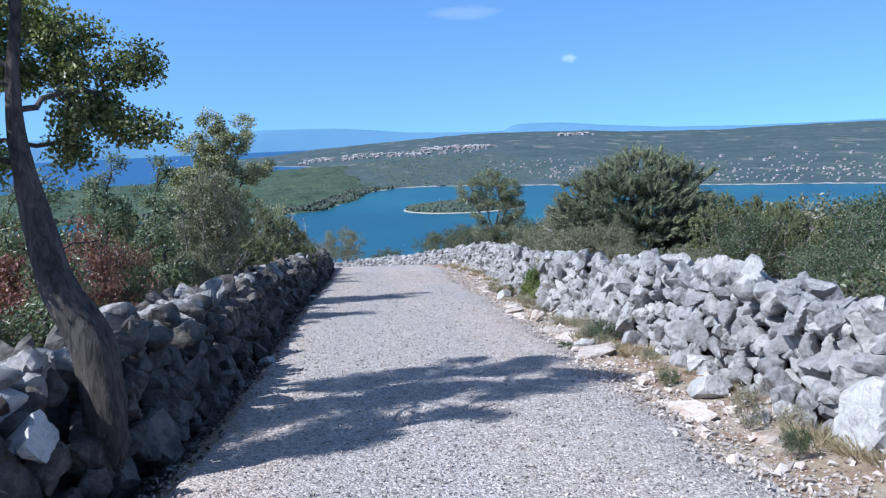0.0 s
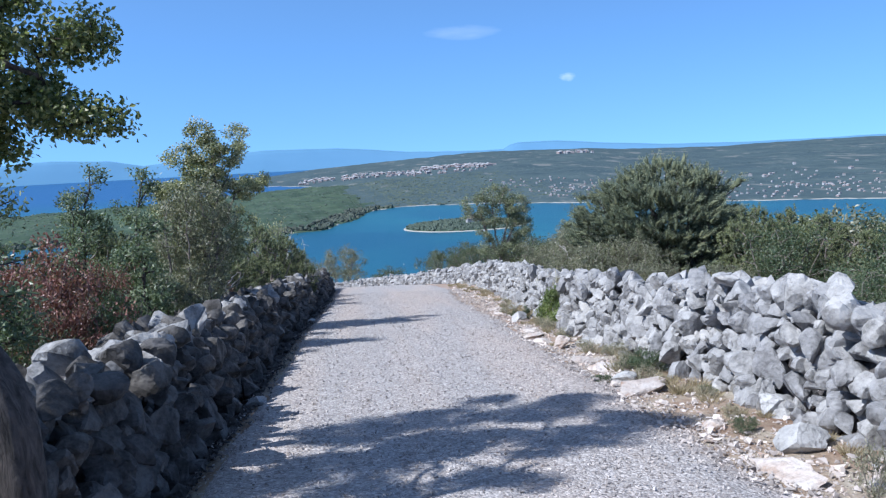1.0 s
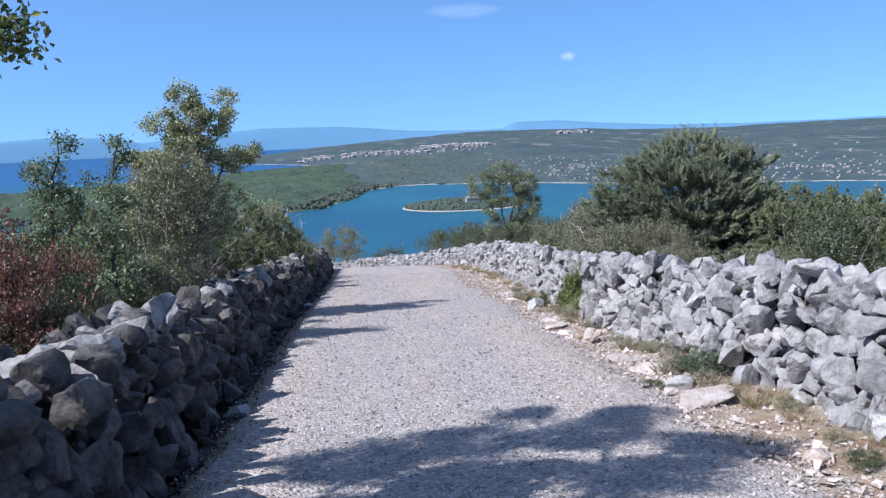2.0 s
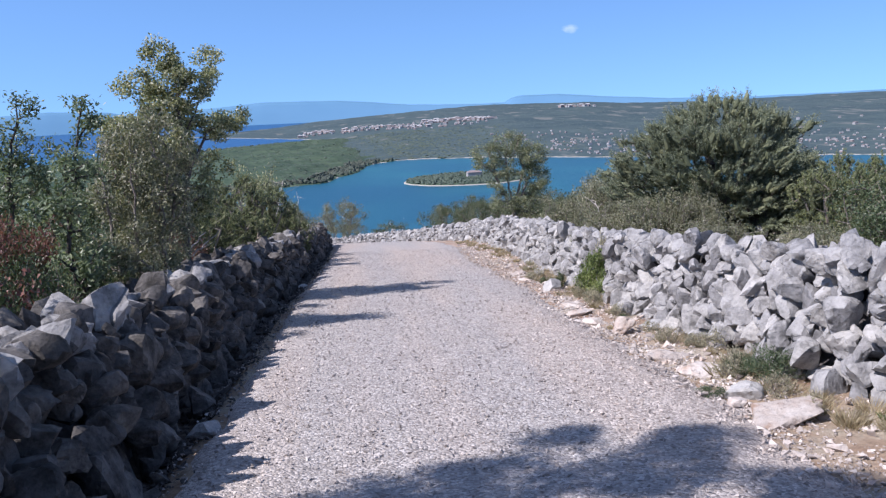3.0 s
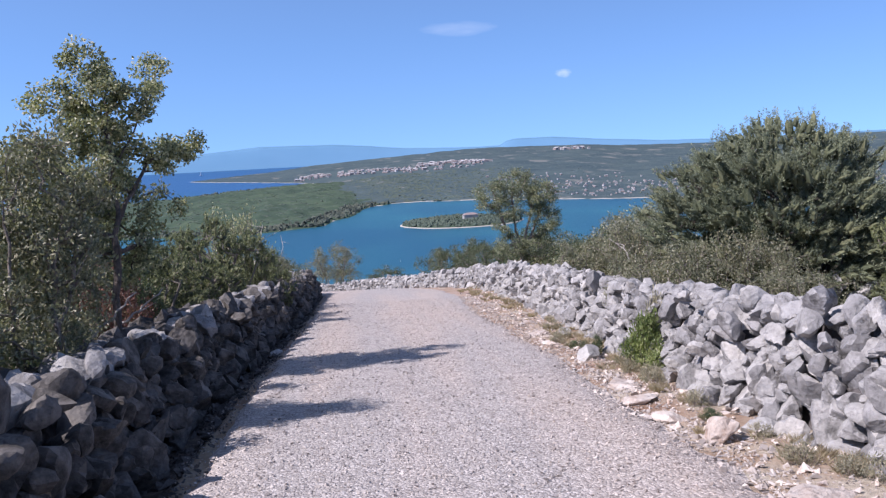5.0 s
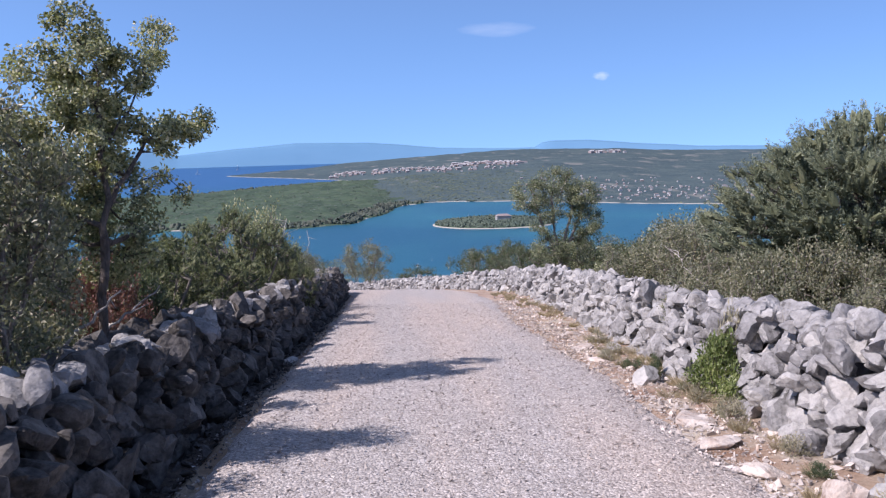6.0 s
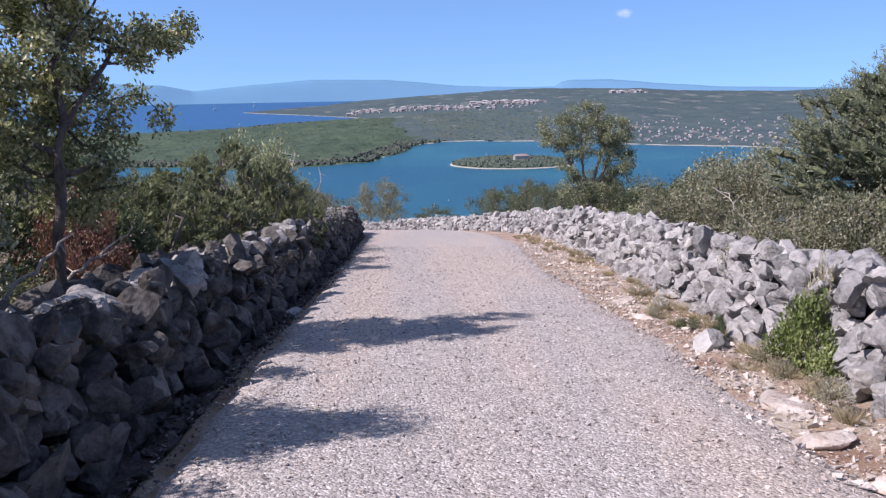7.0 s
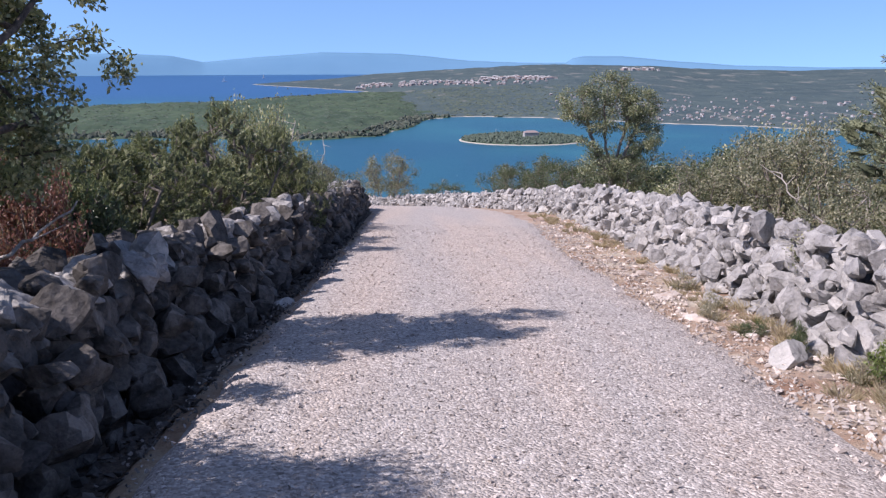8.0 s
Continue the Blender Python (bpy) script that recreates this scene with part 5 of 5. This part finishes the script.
woods_rng = np.random.default_rng(5)
CLUMPS = []
for k in range(8):
    p = woods_rng.normal(size=(13, 3))
    p = p / np.linalg.norm(p, axis=1)[:, None] * woods_rng.uniform(0.6, 1.1, (13, 1))
    p[:, 2] = np.abs(p[:, 2]) * 1.1 - 0.1
    CLUMPS.append(hull_of(p))


def woods(name, label, xs, ys, zs, sizes, mat, talls=None):
    talls = np.ones(len(xs)) if talls is None else talls
    poses = [Matrix.LocRotScale((x, y, z - s * 0.1), Euler((0, 0, woods_rng.uniform(0, 6))), (s, s, s * tall * woods_rng.uniform(0.7, 1.2))) for x, y, z, s, tall in zip(xs, ys, zs, sizes, talls)]
    v, f = placed([CLUMPS[int(woods_rng.integers(8))] for _ in poses], poses)
    tagged(new(name, mesh_of(name, v, f, mat)), label, "woods", kind="stuff")


FAR_LEAF = leaf_material("far_woods", [(0.0, (0.058, 0.086, 0.07)), (0.5, (0.072, 0.1, 0.08)), (1.0, (0.09, 0.115, 0.09))], 0.9, 0.0)
PINE_LEAF = leaf_material("far_pines", [(0.0, (0.06, 0.076, 0.066)), (0.5, (0.078, 0.094, 0.078)), (1.0, (0.098, 0.11, 0.088))], 0.9, 0.0)
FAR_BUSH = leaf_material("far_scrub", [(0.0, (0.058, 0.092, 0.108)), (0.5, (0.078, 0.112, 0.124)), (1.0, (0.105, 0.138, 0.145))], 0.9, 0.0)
x, y = woods_rng.uniform(-700, 120, 26000), 990 + 1400 * woods_rng.random(26000) ** 1.15
zm, zp, dm, dp = land_z(x, y)
zp = np.maximum(zp, zm)
ok = (dp > 3) & (np.degrees(np.arctan2(x, y)) > -24) & (woods_rng.random(26000) < np.where(dp < 30, 1.0, 0.55))
woods("peninsula_woods", "dense dark green pine and oak woods on the peninsula", x[ok], y[ok], zp[ok], woods_rng.uniform(2.0, 4.2, ok.sum()), FAR_LEAF, np.where((dp[ok] < 22) & (dm[ok] < 0), 1.15, 0.27))
ok = (dp > 2) & (dp < 34) & (dm < 0) & (np.degrees(np.arctan2(x, y)) > -24)
woods("shore_pines", "dark pines lining the shore of the peninsula", x[ok], y[ok], zp[ok], woods_rng.uniform(2.6, 5.6, ok.sum()), PINE_LEAF, np.full(ok.sum(), 1.25))
x, y = woods_rng.uniform(-130, 420, 9000), woods_rng.uniform(1380, 2250, 9000)
zm, _, dm, dp = land_z(x, y)
ok = (dm > 4) & (dp < 3) & (woods_rng.random(9000) < 1.1 - (x - 20) / 420)
woods("shore_woods", "dense green woods on the low shore behind the bay", x[ok], y[ok], zm[ok], woods_rng.uniform(3.5, 7.0, ok.sum()), FAR_LEAF, np.full(ok.sum(), 0.27))
x, y = woods_rng.uniform(50, 270, 4500), woods_rng.uniform(935, 1072, 4500)
q = 1 - np.hypot((x - ISLET[0]) / ISLET[2], (y - ISLET[1]) / ISLET[3])
ok = (q > 0.055) & ~((abs(x - 152) < 20) & (y < 1010) & (y > 985))
woods("islet_woods", "dense dark green trees covering the islet", x[ok], y[ok], islet_z(x, y)[ok], woods_rng.uniform(1.8, 3.8, ok.sum()), FAR_LEAF)
a, far = np.radians(woods_rng.uniform(-11, 37, 14000)), 1150 + 2300 * woods_rng.random(14000) ** 1.3
x, y = far * np.sin(a), far * np.cos(a)
zm, _, dm, dp = land_z(x, y)
ok = (dm > 12) & (dp < -5) & (waves(x * 0.003, y * 0.0015, 12) > woods_rng.uniform(-0.5, 0.6, 14000))
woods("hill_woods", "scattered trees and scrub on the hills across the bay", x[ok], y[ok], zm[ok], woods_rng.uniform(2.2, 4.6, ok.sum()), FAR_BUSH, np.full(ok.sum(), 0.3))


# ---- houses of the town and the villages ----
def house_kind(w, d, h):
    home = tagged(new("house"), "pale plastered house with a terracotta roof", "house", "houses across the bay")
    v = np.array([(x, y, z) for z in (-2.0, h) for x, y in ((-w, -d), (w, -d), (w, d), (-w, d))])
    f = [(0, 1, 5, 4), (1, 2, 6, 5), (2, 3, 7, 6), (3, 0, 4, 7), (4, 5, 6, 7)]
    piece("wall", mesh_of("wall", v, f, PLASTER), home)
    e, t = 0.5, h + w * 0.25
    v = np.array([(-w - e, -d - e, h - 0.2), (w + e, -d - e, h - 0.2), (w + e, d + e, h - 0.2), (-w - e, d + e, h - 0.2), (-w * 0.6, 0, t), (w * 0.6, 0, t)])
    f = [(0, 1, 5), (0, 5, 4), (2, 3, 4), (2, 4, 5), (1, 2, 5), (3, 0, 4), (0, 2, 1), (0, 3, 2)]
    piece("roof", mesh_of("roof", v, f, ROOF_TILE), home)
    return home


HOMES = [house_kind(5.0, 4.0, 5.6), house_kind(6.5, 4.5, 6.5), house_kind(4.2, 4.2, 7.5), house_kind(9.0, 5.0, 8.0)]
home_used = [False] * 4
home_rng = np.random.default_rng(14)


def put_home(k, x, y, turn, size=1.0):
    z = float(land_z(np.array([x]), np.array([y]))[0][0])
    m = Matrix.LocRotScale((x, y, z), Euler((0, 0, turn)), (size, size, size))
    if (math.hypot(x, y) > 2300 and home_rng.random() < 0.72) or (size < 0.45 and home_rng.random() < 0.5):
        far_homes.append((k, m))
    elif not home_used[k]:
        home_used[k], HOMES[k].matrix_basis = True, m
    else:
        copy_thing(HOMES[k], m @ Matrix.Diagonal([1 / s for s in HOMES[k].scale] + [1]))


far_homes = []
for a0, a1, r0, r1, n, big in ((-3.3, -0.9, 2480, 2640, 75, 0.75), (-0.4, 2.5, 2420, 2680, 70, 0.75), (2.5, 5.2, 2400, 2600, 60, 0.75), (5.2, 10.4, 2560, 2680, 150, 0.95), (4.0, 10.0, 2300, 2480, 30, 0.7), (14.8, 17.2, 3350, 3480, 26, 1.3), (13.8, 24, 1330, 1640, 120, 0.36), (24, 36, 1200, 1560, 120, 0.36), (10, 24, 1500, 1950, 70, 0.4), (24, 37, 1450, 1900, 40, 0.4), (24, 34, 1700, 2300, 10, 0.8)):
    for _ in range(n):
        a, far = radians(home_rng.uniform(a0, a1)), home_rng.uniform(r0, r1)
        x, y = far * math.sin(a), far * math.cos(a)
        if land_z(np.array([x]), np.array([y]))[2][0] > 8:
            put_home(int(home_rng.choice(4, p=(0.4, 0.3, 0.2, 0.1))), x, y, home_rng.uniform(-0.5, 0.5) + home_rng.integers(2) * 1.57, big * home_rng.uniform(0.75, 1.1))
for part_index, (far_name, far_mat) in enumerate((("town_walls", PLASTER), ("town_roofs", ROOF_TILE))):
    shapes, poses = [], []
    for k, m in far_homes:
        me = HOMES[k].children[part_index].data
        me.calc_loop_triangles()
        shapes.append((np.array([v.co[:] for v in me.vertices]), np.array([t.vertices[:] for t in me.loop_triangles])))
        poses.append(m)
    v, f = placed(shapes, poses)
    tagged(new(far_name, mesh_of(far_name, v, f, far_mat)), "close packed pale houses of the town across the bay", "town", kind="stuff")
abbey = house_kind(9.0, 4.0, 7.0)
tagged(abbey, "old monastery with red roofs among the islet trees", "monastery")
abbey.matrix_basis = Matrix.LocRotScale((152, 992, SEA + 3.5), Euler((0, 0, 0.15)), (1, 1, 1))


def boat(x, y, size, turn):
    b = tagged(new("sailing_boat"), "small white sailing boat out on the water", "boat", "boats")
    s = np.linspace(-1, 1, 9)
    V = []
    for t in s:
        w = 0.28 * (1 - max(t, 0) ** 2.2) * (0.85 + 0.15 * (1 - t * t))
        V += [(t, -w, 0.22), (t, -w * 0.7, -0.1), (t, w * 0.7, -0.1), (t, w, 0.22)]
    f = grid_faces(9, 4)
    f = np.concatenate([f, [[i * 4 + 3, i * 4, i * 4 + 4, i * 4 + 7] for i in range(8)], [[0, 1, 2, 3]]])
    piece("hull", mesh_of("hull", V, f, WHITE_PAINT), b)
    v, q = tubes([(0.1, 0, 0.2, 0.1, 0, 2.6, 0.02, 0.012), (0.1, 0, 0.45, -0.85, 0, 0.45, 0.015, 0.012)], 6)
    piece("mast", mesh_of("mast", v, q, WHITE_PAINT), b)
    v = np.array([(0.07, 0.0, 0.5), (-0.8, 0.03, 0.5), (0.07, 0.0, 2.5), (0.07, 0.02, 0.5), (-0.8, 0.05, 0.5), (0.07, 0.02, 2.5)])
    piece("sail", mesh_of("sail", v, [(0, 1, 2), (5, 4, 3), (0, 2, 5), (0, 5, 3), (1, 0, 3), (1, 3, 4), (2, 1, 4), (2, 4, 5)], WHITE_PAINT), b, "white sail")
    b.matrix_basis = Matrix.LocRotScale((x, y, SEA), Euler((0, 0, turn)), (size, size, size))


for a, far, size, turn in ((-12.2, 3450, 9, 0.4), (-9.6, 3950, 9, 1.0), (2.6, 668, 1.3, 0.3), (3.6, 700, 0.9, 1.2), (6.3, 1130, 1.5, 0.8)):
    boat(far * math.sin(radians(a)), far * math.cos(radians(a)), size, turn)

# far mountains, a plain sheet with haze and a weak glow in its material
m_az = np.arange(-75, 76, 0.25)
m_el = np.interp(m_az, [-75, -45, -30, -22.7, -19, -15.6, -13.5, -10.2, -5.7, -0.7, 1.7, 4.4, 9.5, 11.0, 11.5, 12.1, 14.8, 17.7, 22, 28, 45, 75], [-0.5, 0.1, 0.15, 0.0, 0.22, 0.05, -0.36, -0.07, 0.28, 0.19, 0.0, -0.3, -0.45, -0.42, -0.12, 0.0, 0.0, -0.26, -0.58, -0.68, -0.4, -0.5])
m_el = m_el + 0.025 * waves(m_az * 0.12, m_az * 0.03, 3)
rows = []
for far, k in ((4700, 0.0), (4760, 0.45), (4820, 0.85), (4860, 1.0), (4900, 0.6)):
    top = 4860 * np.tan(np.radians(m_el))
    z = (SEA - 1.5) + (top - SEA + 1.5) * k
    rows.append(np.stack([far * np.sin(np.radians(m_az)), far * np.cos(np.radians(m_az)), z], 1))
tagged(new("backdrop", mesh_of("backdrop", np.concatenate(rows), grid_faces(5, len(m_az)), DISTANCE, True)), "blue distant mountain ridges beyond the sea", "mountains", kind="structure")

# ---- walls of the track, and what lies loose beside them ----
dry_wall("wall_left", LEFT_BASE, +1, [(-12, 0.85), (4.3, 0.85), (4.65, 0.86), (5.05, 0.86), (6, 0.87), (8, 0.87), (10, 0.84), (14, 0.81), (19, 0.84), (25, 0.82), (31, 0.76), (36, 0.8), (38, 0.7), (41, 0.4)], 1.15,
         "dry stone wall of grey limestone, shade put into its face colour", (3.4, 9.6), 6, 0.32, SHADED_MESHES, SHADED_PILE, 0.9, CAP_MESHES, CAP_PILE, hollow=(-1.5, 4.72, 0.27))
dry_wall("wall_right", RIGHT_BASE, -1, [(-12, 0.9), (5.5, 0.88), (8.8, 1.07), (11.5, 1.01), (15, 0.95), (20, 0.9), (25, 0.95), (29, 0.92), (33, 0.81), (39, 0.57), (44, 0.24), (48.5, -0.1), (50, -0.31), (52, -0.4)], 0.95,
         "sunlit dry stone wall of pale grey limestone", (5.0, 10.6), 7, 0.32, ROCK_MESHES, ROCK_PILE, 0.8, fill=RUBBLE, chinks=0.35, tumble=0.8)

TAN_MESHES = [mesh_of("loose_stone", v, f, TAN_ROCK, True, 27) for v, f in LOOSE_SHAPES[:6]]
WHITE_MESHES = [mesh_of("loose_stone", v, f, WHITE_ROCK, True, 27) for v, f in LOOSE_SHAPES[6:10]]
GREY_MESHES = [mesh_of("loose_stone", v, f, GREY_ROCK, True, 27) for v, f in LOOSE_SHAPES[10:15]]
lie = np.random.default_rng(19)


def loose(meshes, x, y, size, turn, label, sink=0.3):
    ob = tagged(new("loose_stone", meshes[int(lie.integers(len(meshes)))]), label, "stone", "loose stones on the verge")
    ob.matrix_basis = SLOPE @ Matrix.LocRotScale((x, y, float(ground_h(x, y)) + size[2] * (0.5 - sink)), Euler((lie.normal() * 0.1, lie.normal() * 0.1, turn)), size)


for x, y, w, d, h, turn in ((2.82, 9.0, 0.5, 0.34, 0.18, 0.1), (2.84, 12.43, 0.3, 0.26, 0.22, 0.4), (2.8, 11.1, 0.48, 0.3, 0.12, -0.1), (2.86, 10.42, 0.45, 0.45, 0.14, -0.6), (2.98, 14.85, 0.34, 0.6, 0.12, 0.1), (2.84, 13.3, 0.42, 0.3, 0.12, 0.1), (2.82, 14.05, 0.42, 0.3, 0.1, 0.1),
                            (2.62, 6.1, 0.22, 0.62, 0.13, 0.12), (2.8, 5.2, 0.3, 0.26, 0.12, 0.9), (3.1, 4.3, 0.25, 0.2, 0.12, 0.2), (2.98, 14.8, 0.2, 0.16, 0.07, 0.6), (2.95, 5.65, 0.2, 0.18, 0.12, 0.9), (3.12, 18.5, 0.3, 0.5, 0.1, 0.3), (3.25, 19.8, 0.3, 0.3, 0.1, 0.5), (3.5, 21.5, 0.35, 0.25, 0.12, 0.5), (2.75, 7.4, 0.22, 0.2, 0.1, 0.3), (2.62, 9.4, 0.18, 0.14, 0.08, 0.4)):
    loose(TAN_MESHES, x, y, (w, d, h), turn, "flat pale limestone slab stained with reddish soil", 0.42 if h < 0.15 else 0.25)
for x, y, w, d, h, turn in ((3.35, 7.6, 0.3, 0.22, 0.2, 0.4), (3.15, 5.6, 0.22, 0.2, 0.14, 1.4)):
    loose(WHITE_MESHES, x, y, (w, d, h), turn, "fresh white limestone block at the foot of the wall", 0.1)
for x, y, w, d, h, turn in ((3.02, 6.55, 0.4, 0.3, 0.24, 0.3), (2.83, 9.6, 0.3, 0.24, 0.2, 0.3), (3.2, 16.75, 0.42, 0.26, 0.26, 0.9), (3.55, 19.2, 0.3, 0.22, 0.2, 0.2), (3.4, 8.0, 0.3, 0.3, 0.2, 0.2), (3.3, 12.6, 0.3, 0.24, 0.18, 0.2), (3.45, 14.0, 0.3, 0.3, 0.22, 0.2), (-1.02, 9.5, 0.25, 0.2, 0.15, 0.2), (-0.95, 19.2, 0.28, 0.2, 0.2, 0.2)):
    loose(GREY_MESHES, x, y, (w, d, h), turn, "grey limestone block lying at the foot of the wall")

for x, y, h, w, d, tall, turn in ((-1.82, 4.4, 0.66, 0.3, 0.3, 0.2, 0.3), (-1.66, 4.3, 0.5, 0.3, 0.26, 0.26, 1.2), (-1.95, 4.85, 0.72, 0.26, 0.24, 0.2, 0.8)):
    ob = tagged(new("loose_stone", WHITE_MESHES[int(lie.integers(4))]), "sunlit white limestone block beside the oak", "stone", "loose stones by the oak")
    ob.matrix_basis = SLOPE @ Matrix.LocRotScale((x, y, h), Euler((0.1, -0.1, turn)), (w, d, tall))
# a low heap of field stones under the juniper
for x, y, h, w, d, tall, turn in ((7.05, 17.7, 0.62, 0.5, 0.4, 0.36, 0.2), (7.3, 17.8, 0.76, 0.34, 0.3, 0.3, 1.0), (7.62, 17.7, 0.6, 0.5, 0.4, 0.3, 0.5), (6.85, 17.8, 0.42, 0.5, 0.5, 0.4, 0.9), (7.35, 17.6, 0.42, 0.6, 0.5, 0.4, 0.1), (7.9, 17.7, 0.4, 0.5, 0.4, 0.4, 2.0), (7.1, 17.6, 0.2, 0.6, 0.5, 0.44, 0.7), (7.7, 17.6, 0.2, 0.6, 0.5, 0.44, 1.7),
                                  (9.3, 17.5, 0.34, 0.5, 0.4, 0.3, 0.6), (9.65, 17.6, 0.4, 0.5, 0.42, 0.34, 0.1), (9.5, 17.5, 0.14, 0.7, 0.5, 0.4, 1.1), (10.0, 17.6, 0.2, 0.5, 0.5, 0.4, 0.3)):
    ob = tagged(new("field_stone", GREY_MESHES[int(lie.integers(5))]), "pale grey field stone heaped under the juniper", "stone", "heaped field stones")
    ob.matrix_basis = SLOPE @ Matrix.LocRotScale((x, y, h), Euler((lie.normal() * 0.2, lie.normal() * 0.2, turn)), (w, d, tall))
# the large fresh white block
u, tri = ball(4)
cuts = np.array([(1, 0, 0.15), (-1, 0.1, 0.1), (0.1, 1, 0), (0, -1, 0.2), (0.1, 0, 1), (0, 0, -1), (0.7, -0.6, 0.5), (-0.6, -0.5, -0.6), (-0.5, 0.4, 0.8), (0.6, -0.6, -0.6)])
reach = np.array([0.5, 0.5, 0.5, 0.46, 0.52, 0.5, 0.66, 0.66, 0.6, 0.64])
dot = u @ (cuts / np.linalg.norm(cuts, axis=1)[:, None]).T
far_out = np.where(dot > 0.05, reach / np.maximum(dot, 0.05), 9.0).min(1)
far_out = far_out * (1 + 0.05 * waves(u[:, 0] * 0.5, u[:, 1] * 0.5 + u[:, 2] * 0.4, 7)) - 0.07 * np.exp(-(np.arccos(np.clip(u @ np.array([-0.5, -0.8, 0.3]), -1, 1)) / 0.3) ** 2)
me = mesh_of("boulder", u * far_out[:, None], tri, WHITE_ROCK, True, 24)
boulder = tagged(new("boulder", me), "large fresh white limestone block against the wall", "boulder")
boulder.matrix_basis = SLOPE @ Matrix.LocRotScale((3.4, 4.75, 0.2), Euler((0.08, 0.06, 0.15)), (0.56, 0.42, 0.5))
scatter = np.random.default_rng(23)


def strewn(name, label, x, y, h, size, mat):
    """Many small broken stones in one mesh."""
    n = len(x)
    q = scatter.normal(size=(n, 4))
    q /= np.linalg.norm(q, axis=1)[:, None]
    a, b, c, d = q.T
    turn = np.stack([1 - 2 * (c * c + d * d), 2 * (b * c - a * d), 2 * (b * d + a * c), 2 * (b * c + a * d), 1 - 2 * (b * b + d * d), 2 * (c * d - a * b), 2 * (b * d - a * c), 2 * (c * d + a * b), 1 - 2 * (b * b + c * c)], 1).reshape(n, 3, 3)
    shape_of = scatter.integers(len(SMALL_SHAPES), size=n)
    at = np.stack([x, y, h + size * 0.2], 1)
    vs, fs, total = [], [], 0
    for k, (v, f) in enumerate(SMALL_SHAPES):
        who = np.nonzero(shape_of == k)[0]
        w = np.einsum("nij,vj->nvi", turn[who], v) * (size[who, None, None] * scatter.uniform(0.7, 1.3, (len(who), 1, 3)) * np.array([1.0, 1.0, 0.75])) + at[who][:, None]
        vs.append(w.reshape(-1, 3))
        fs.append((f[None] + (np.arange(len(who)) * len(v))[:, None, None]).reshape(-1, 3) + total)
        total += len(who) * len(v)
    return tagged(new(name, mesh_of(name, on_slope(np.concatenate(vs)), np.concatenate(fs), mat)), label, "gravel", kind="stuff")


def verge_line(y):
    return np.interp(y, RIGHT_BASE[:170, 1], RIGHT_BASE[:170, 0]), np.interp(y, rb[:, 1][:220], rb[:, 0][:220]), np.interp(y, ra[:, 1][:200], ra[:, 0][:200])


n = 3600
y = scatter.uniform(1.5, 32, n)
wall_x, edge_x, left_x = verge_line(y)
x = edge_x - 0.1 + (wall_x - edge_x + 0.15) * scatter.random(n)
strewn("verge_rubble", "broken tan stones strewn over the verge", x[:1500], y[:1500], ground_h(x, y)[:1500], 0.02 + 0.09 * scatter.random(1500) ** 2.5, TAN_PILE)
strewn("verge_pebbles", "broken grey stones strewn over the verge", x[1500:], y[1500:], ground_h(x, y)[1500:], 0.02 + 0.07 * scatter.random(2100) ** 2.5, CHIPS)
n = 5200
y = 2.0 + 28 * scatter.random(n) ** 1.3
wall_x, edge_x, left_x = verge_line(y)
x = edge_x - 0.1 + scatter.normal(size=n) * 0.2
strewn("shoulder_stones", "coarse loose stones along the shoulder of the track", x, y, np.maximum(ground_h(x, y), crest(y) + np.where(x < edge_x - 0.15, 0.03, -0.1)), 0.022 + 0.045 * scatter.random(n) ** 2, CHIPS)
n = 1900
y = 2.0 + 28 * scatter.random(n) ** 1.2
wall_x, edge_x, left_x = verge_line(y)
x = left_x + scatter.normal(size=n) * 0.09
strewn("ditch_stones", "loose stones spilled from the track into the ditch", x, y, np.where(x < left_x + 0.03, ground_h(x, y) + 0.015, crest(y) + 0.02), 0.02 + 0.05 * scatter.random(n) ** 2.2, SHADED_PILE)
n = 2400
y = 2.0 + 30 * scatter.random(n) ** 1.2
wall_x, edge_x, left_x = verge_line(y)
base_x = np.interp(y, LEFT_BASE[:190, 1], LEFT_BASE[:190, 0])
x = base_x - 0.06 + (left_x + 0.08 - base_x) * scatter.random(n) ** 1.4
strewn("fallen_stones", "fallen stones at the foot of the wall, in the shaded colour", x, y, ground_h(x, y) + 0.015, 0.03 + 0.13 * scatter.random(n) ** 3, SHADED_PILE)
n = 38000
y = np.where(scatter.random(n) < 0.06, scatter.uniform(-5, 2, n), 2.0 + 27 * scatter.random(n) ** 1.55)
wall_x, edge_x, left_x = verge_line(y)
t = scatter.random(n)
x = left_x - 0.05 + (edge_x - left_x + 0.1) * t
spill = scatter.random(n) < 0.2
x = np.where(spill, edge_x + np.abs(scatter.normal(size=n)) * 0.32 - 0.06, x)
u = np.clip((x - left_x) / (edge_x - left_x), 0, 1)
rim = fade(0, 0.07, u) * fade(1, 0.86, u)
h = np.where(u >= 1, ground_h(x, y), np.maximum(crest(y) + 0.02 + 0.045 * rim - 0.03 * (1 - rim), ground_h(x, y)))
strewn("loose_gravel", "loose pale limestone chips on the track", x, y, h, 0.013 + 0.024 * scatter.random(n) ** 1.4, CHIPS)
n = 2600
x, y = np.where(scatter.random(n) < 0.5, -2.6 - 11 * scatter.random(n), 4.5 + 11 * scatter.random(n)), scatter.uniform(-6, 44, n)
strewn("field_stones", "grey limestone rubble scattered over the hillside", x, y, ground_h(x, y), 0.04 + 0.2 * scatter.random(n) ** 3, ROCK_PILE)
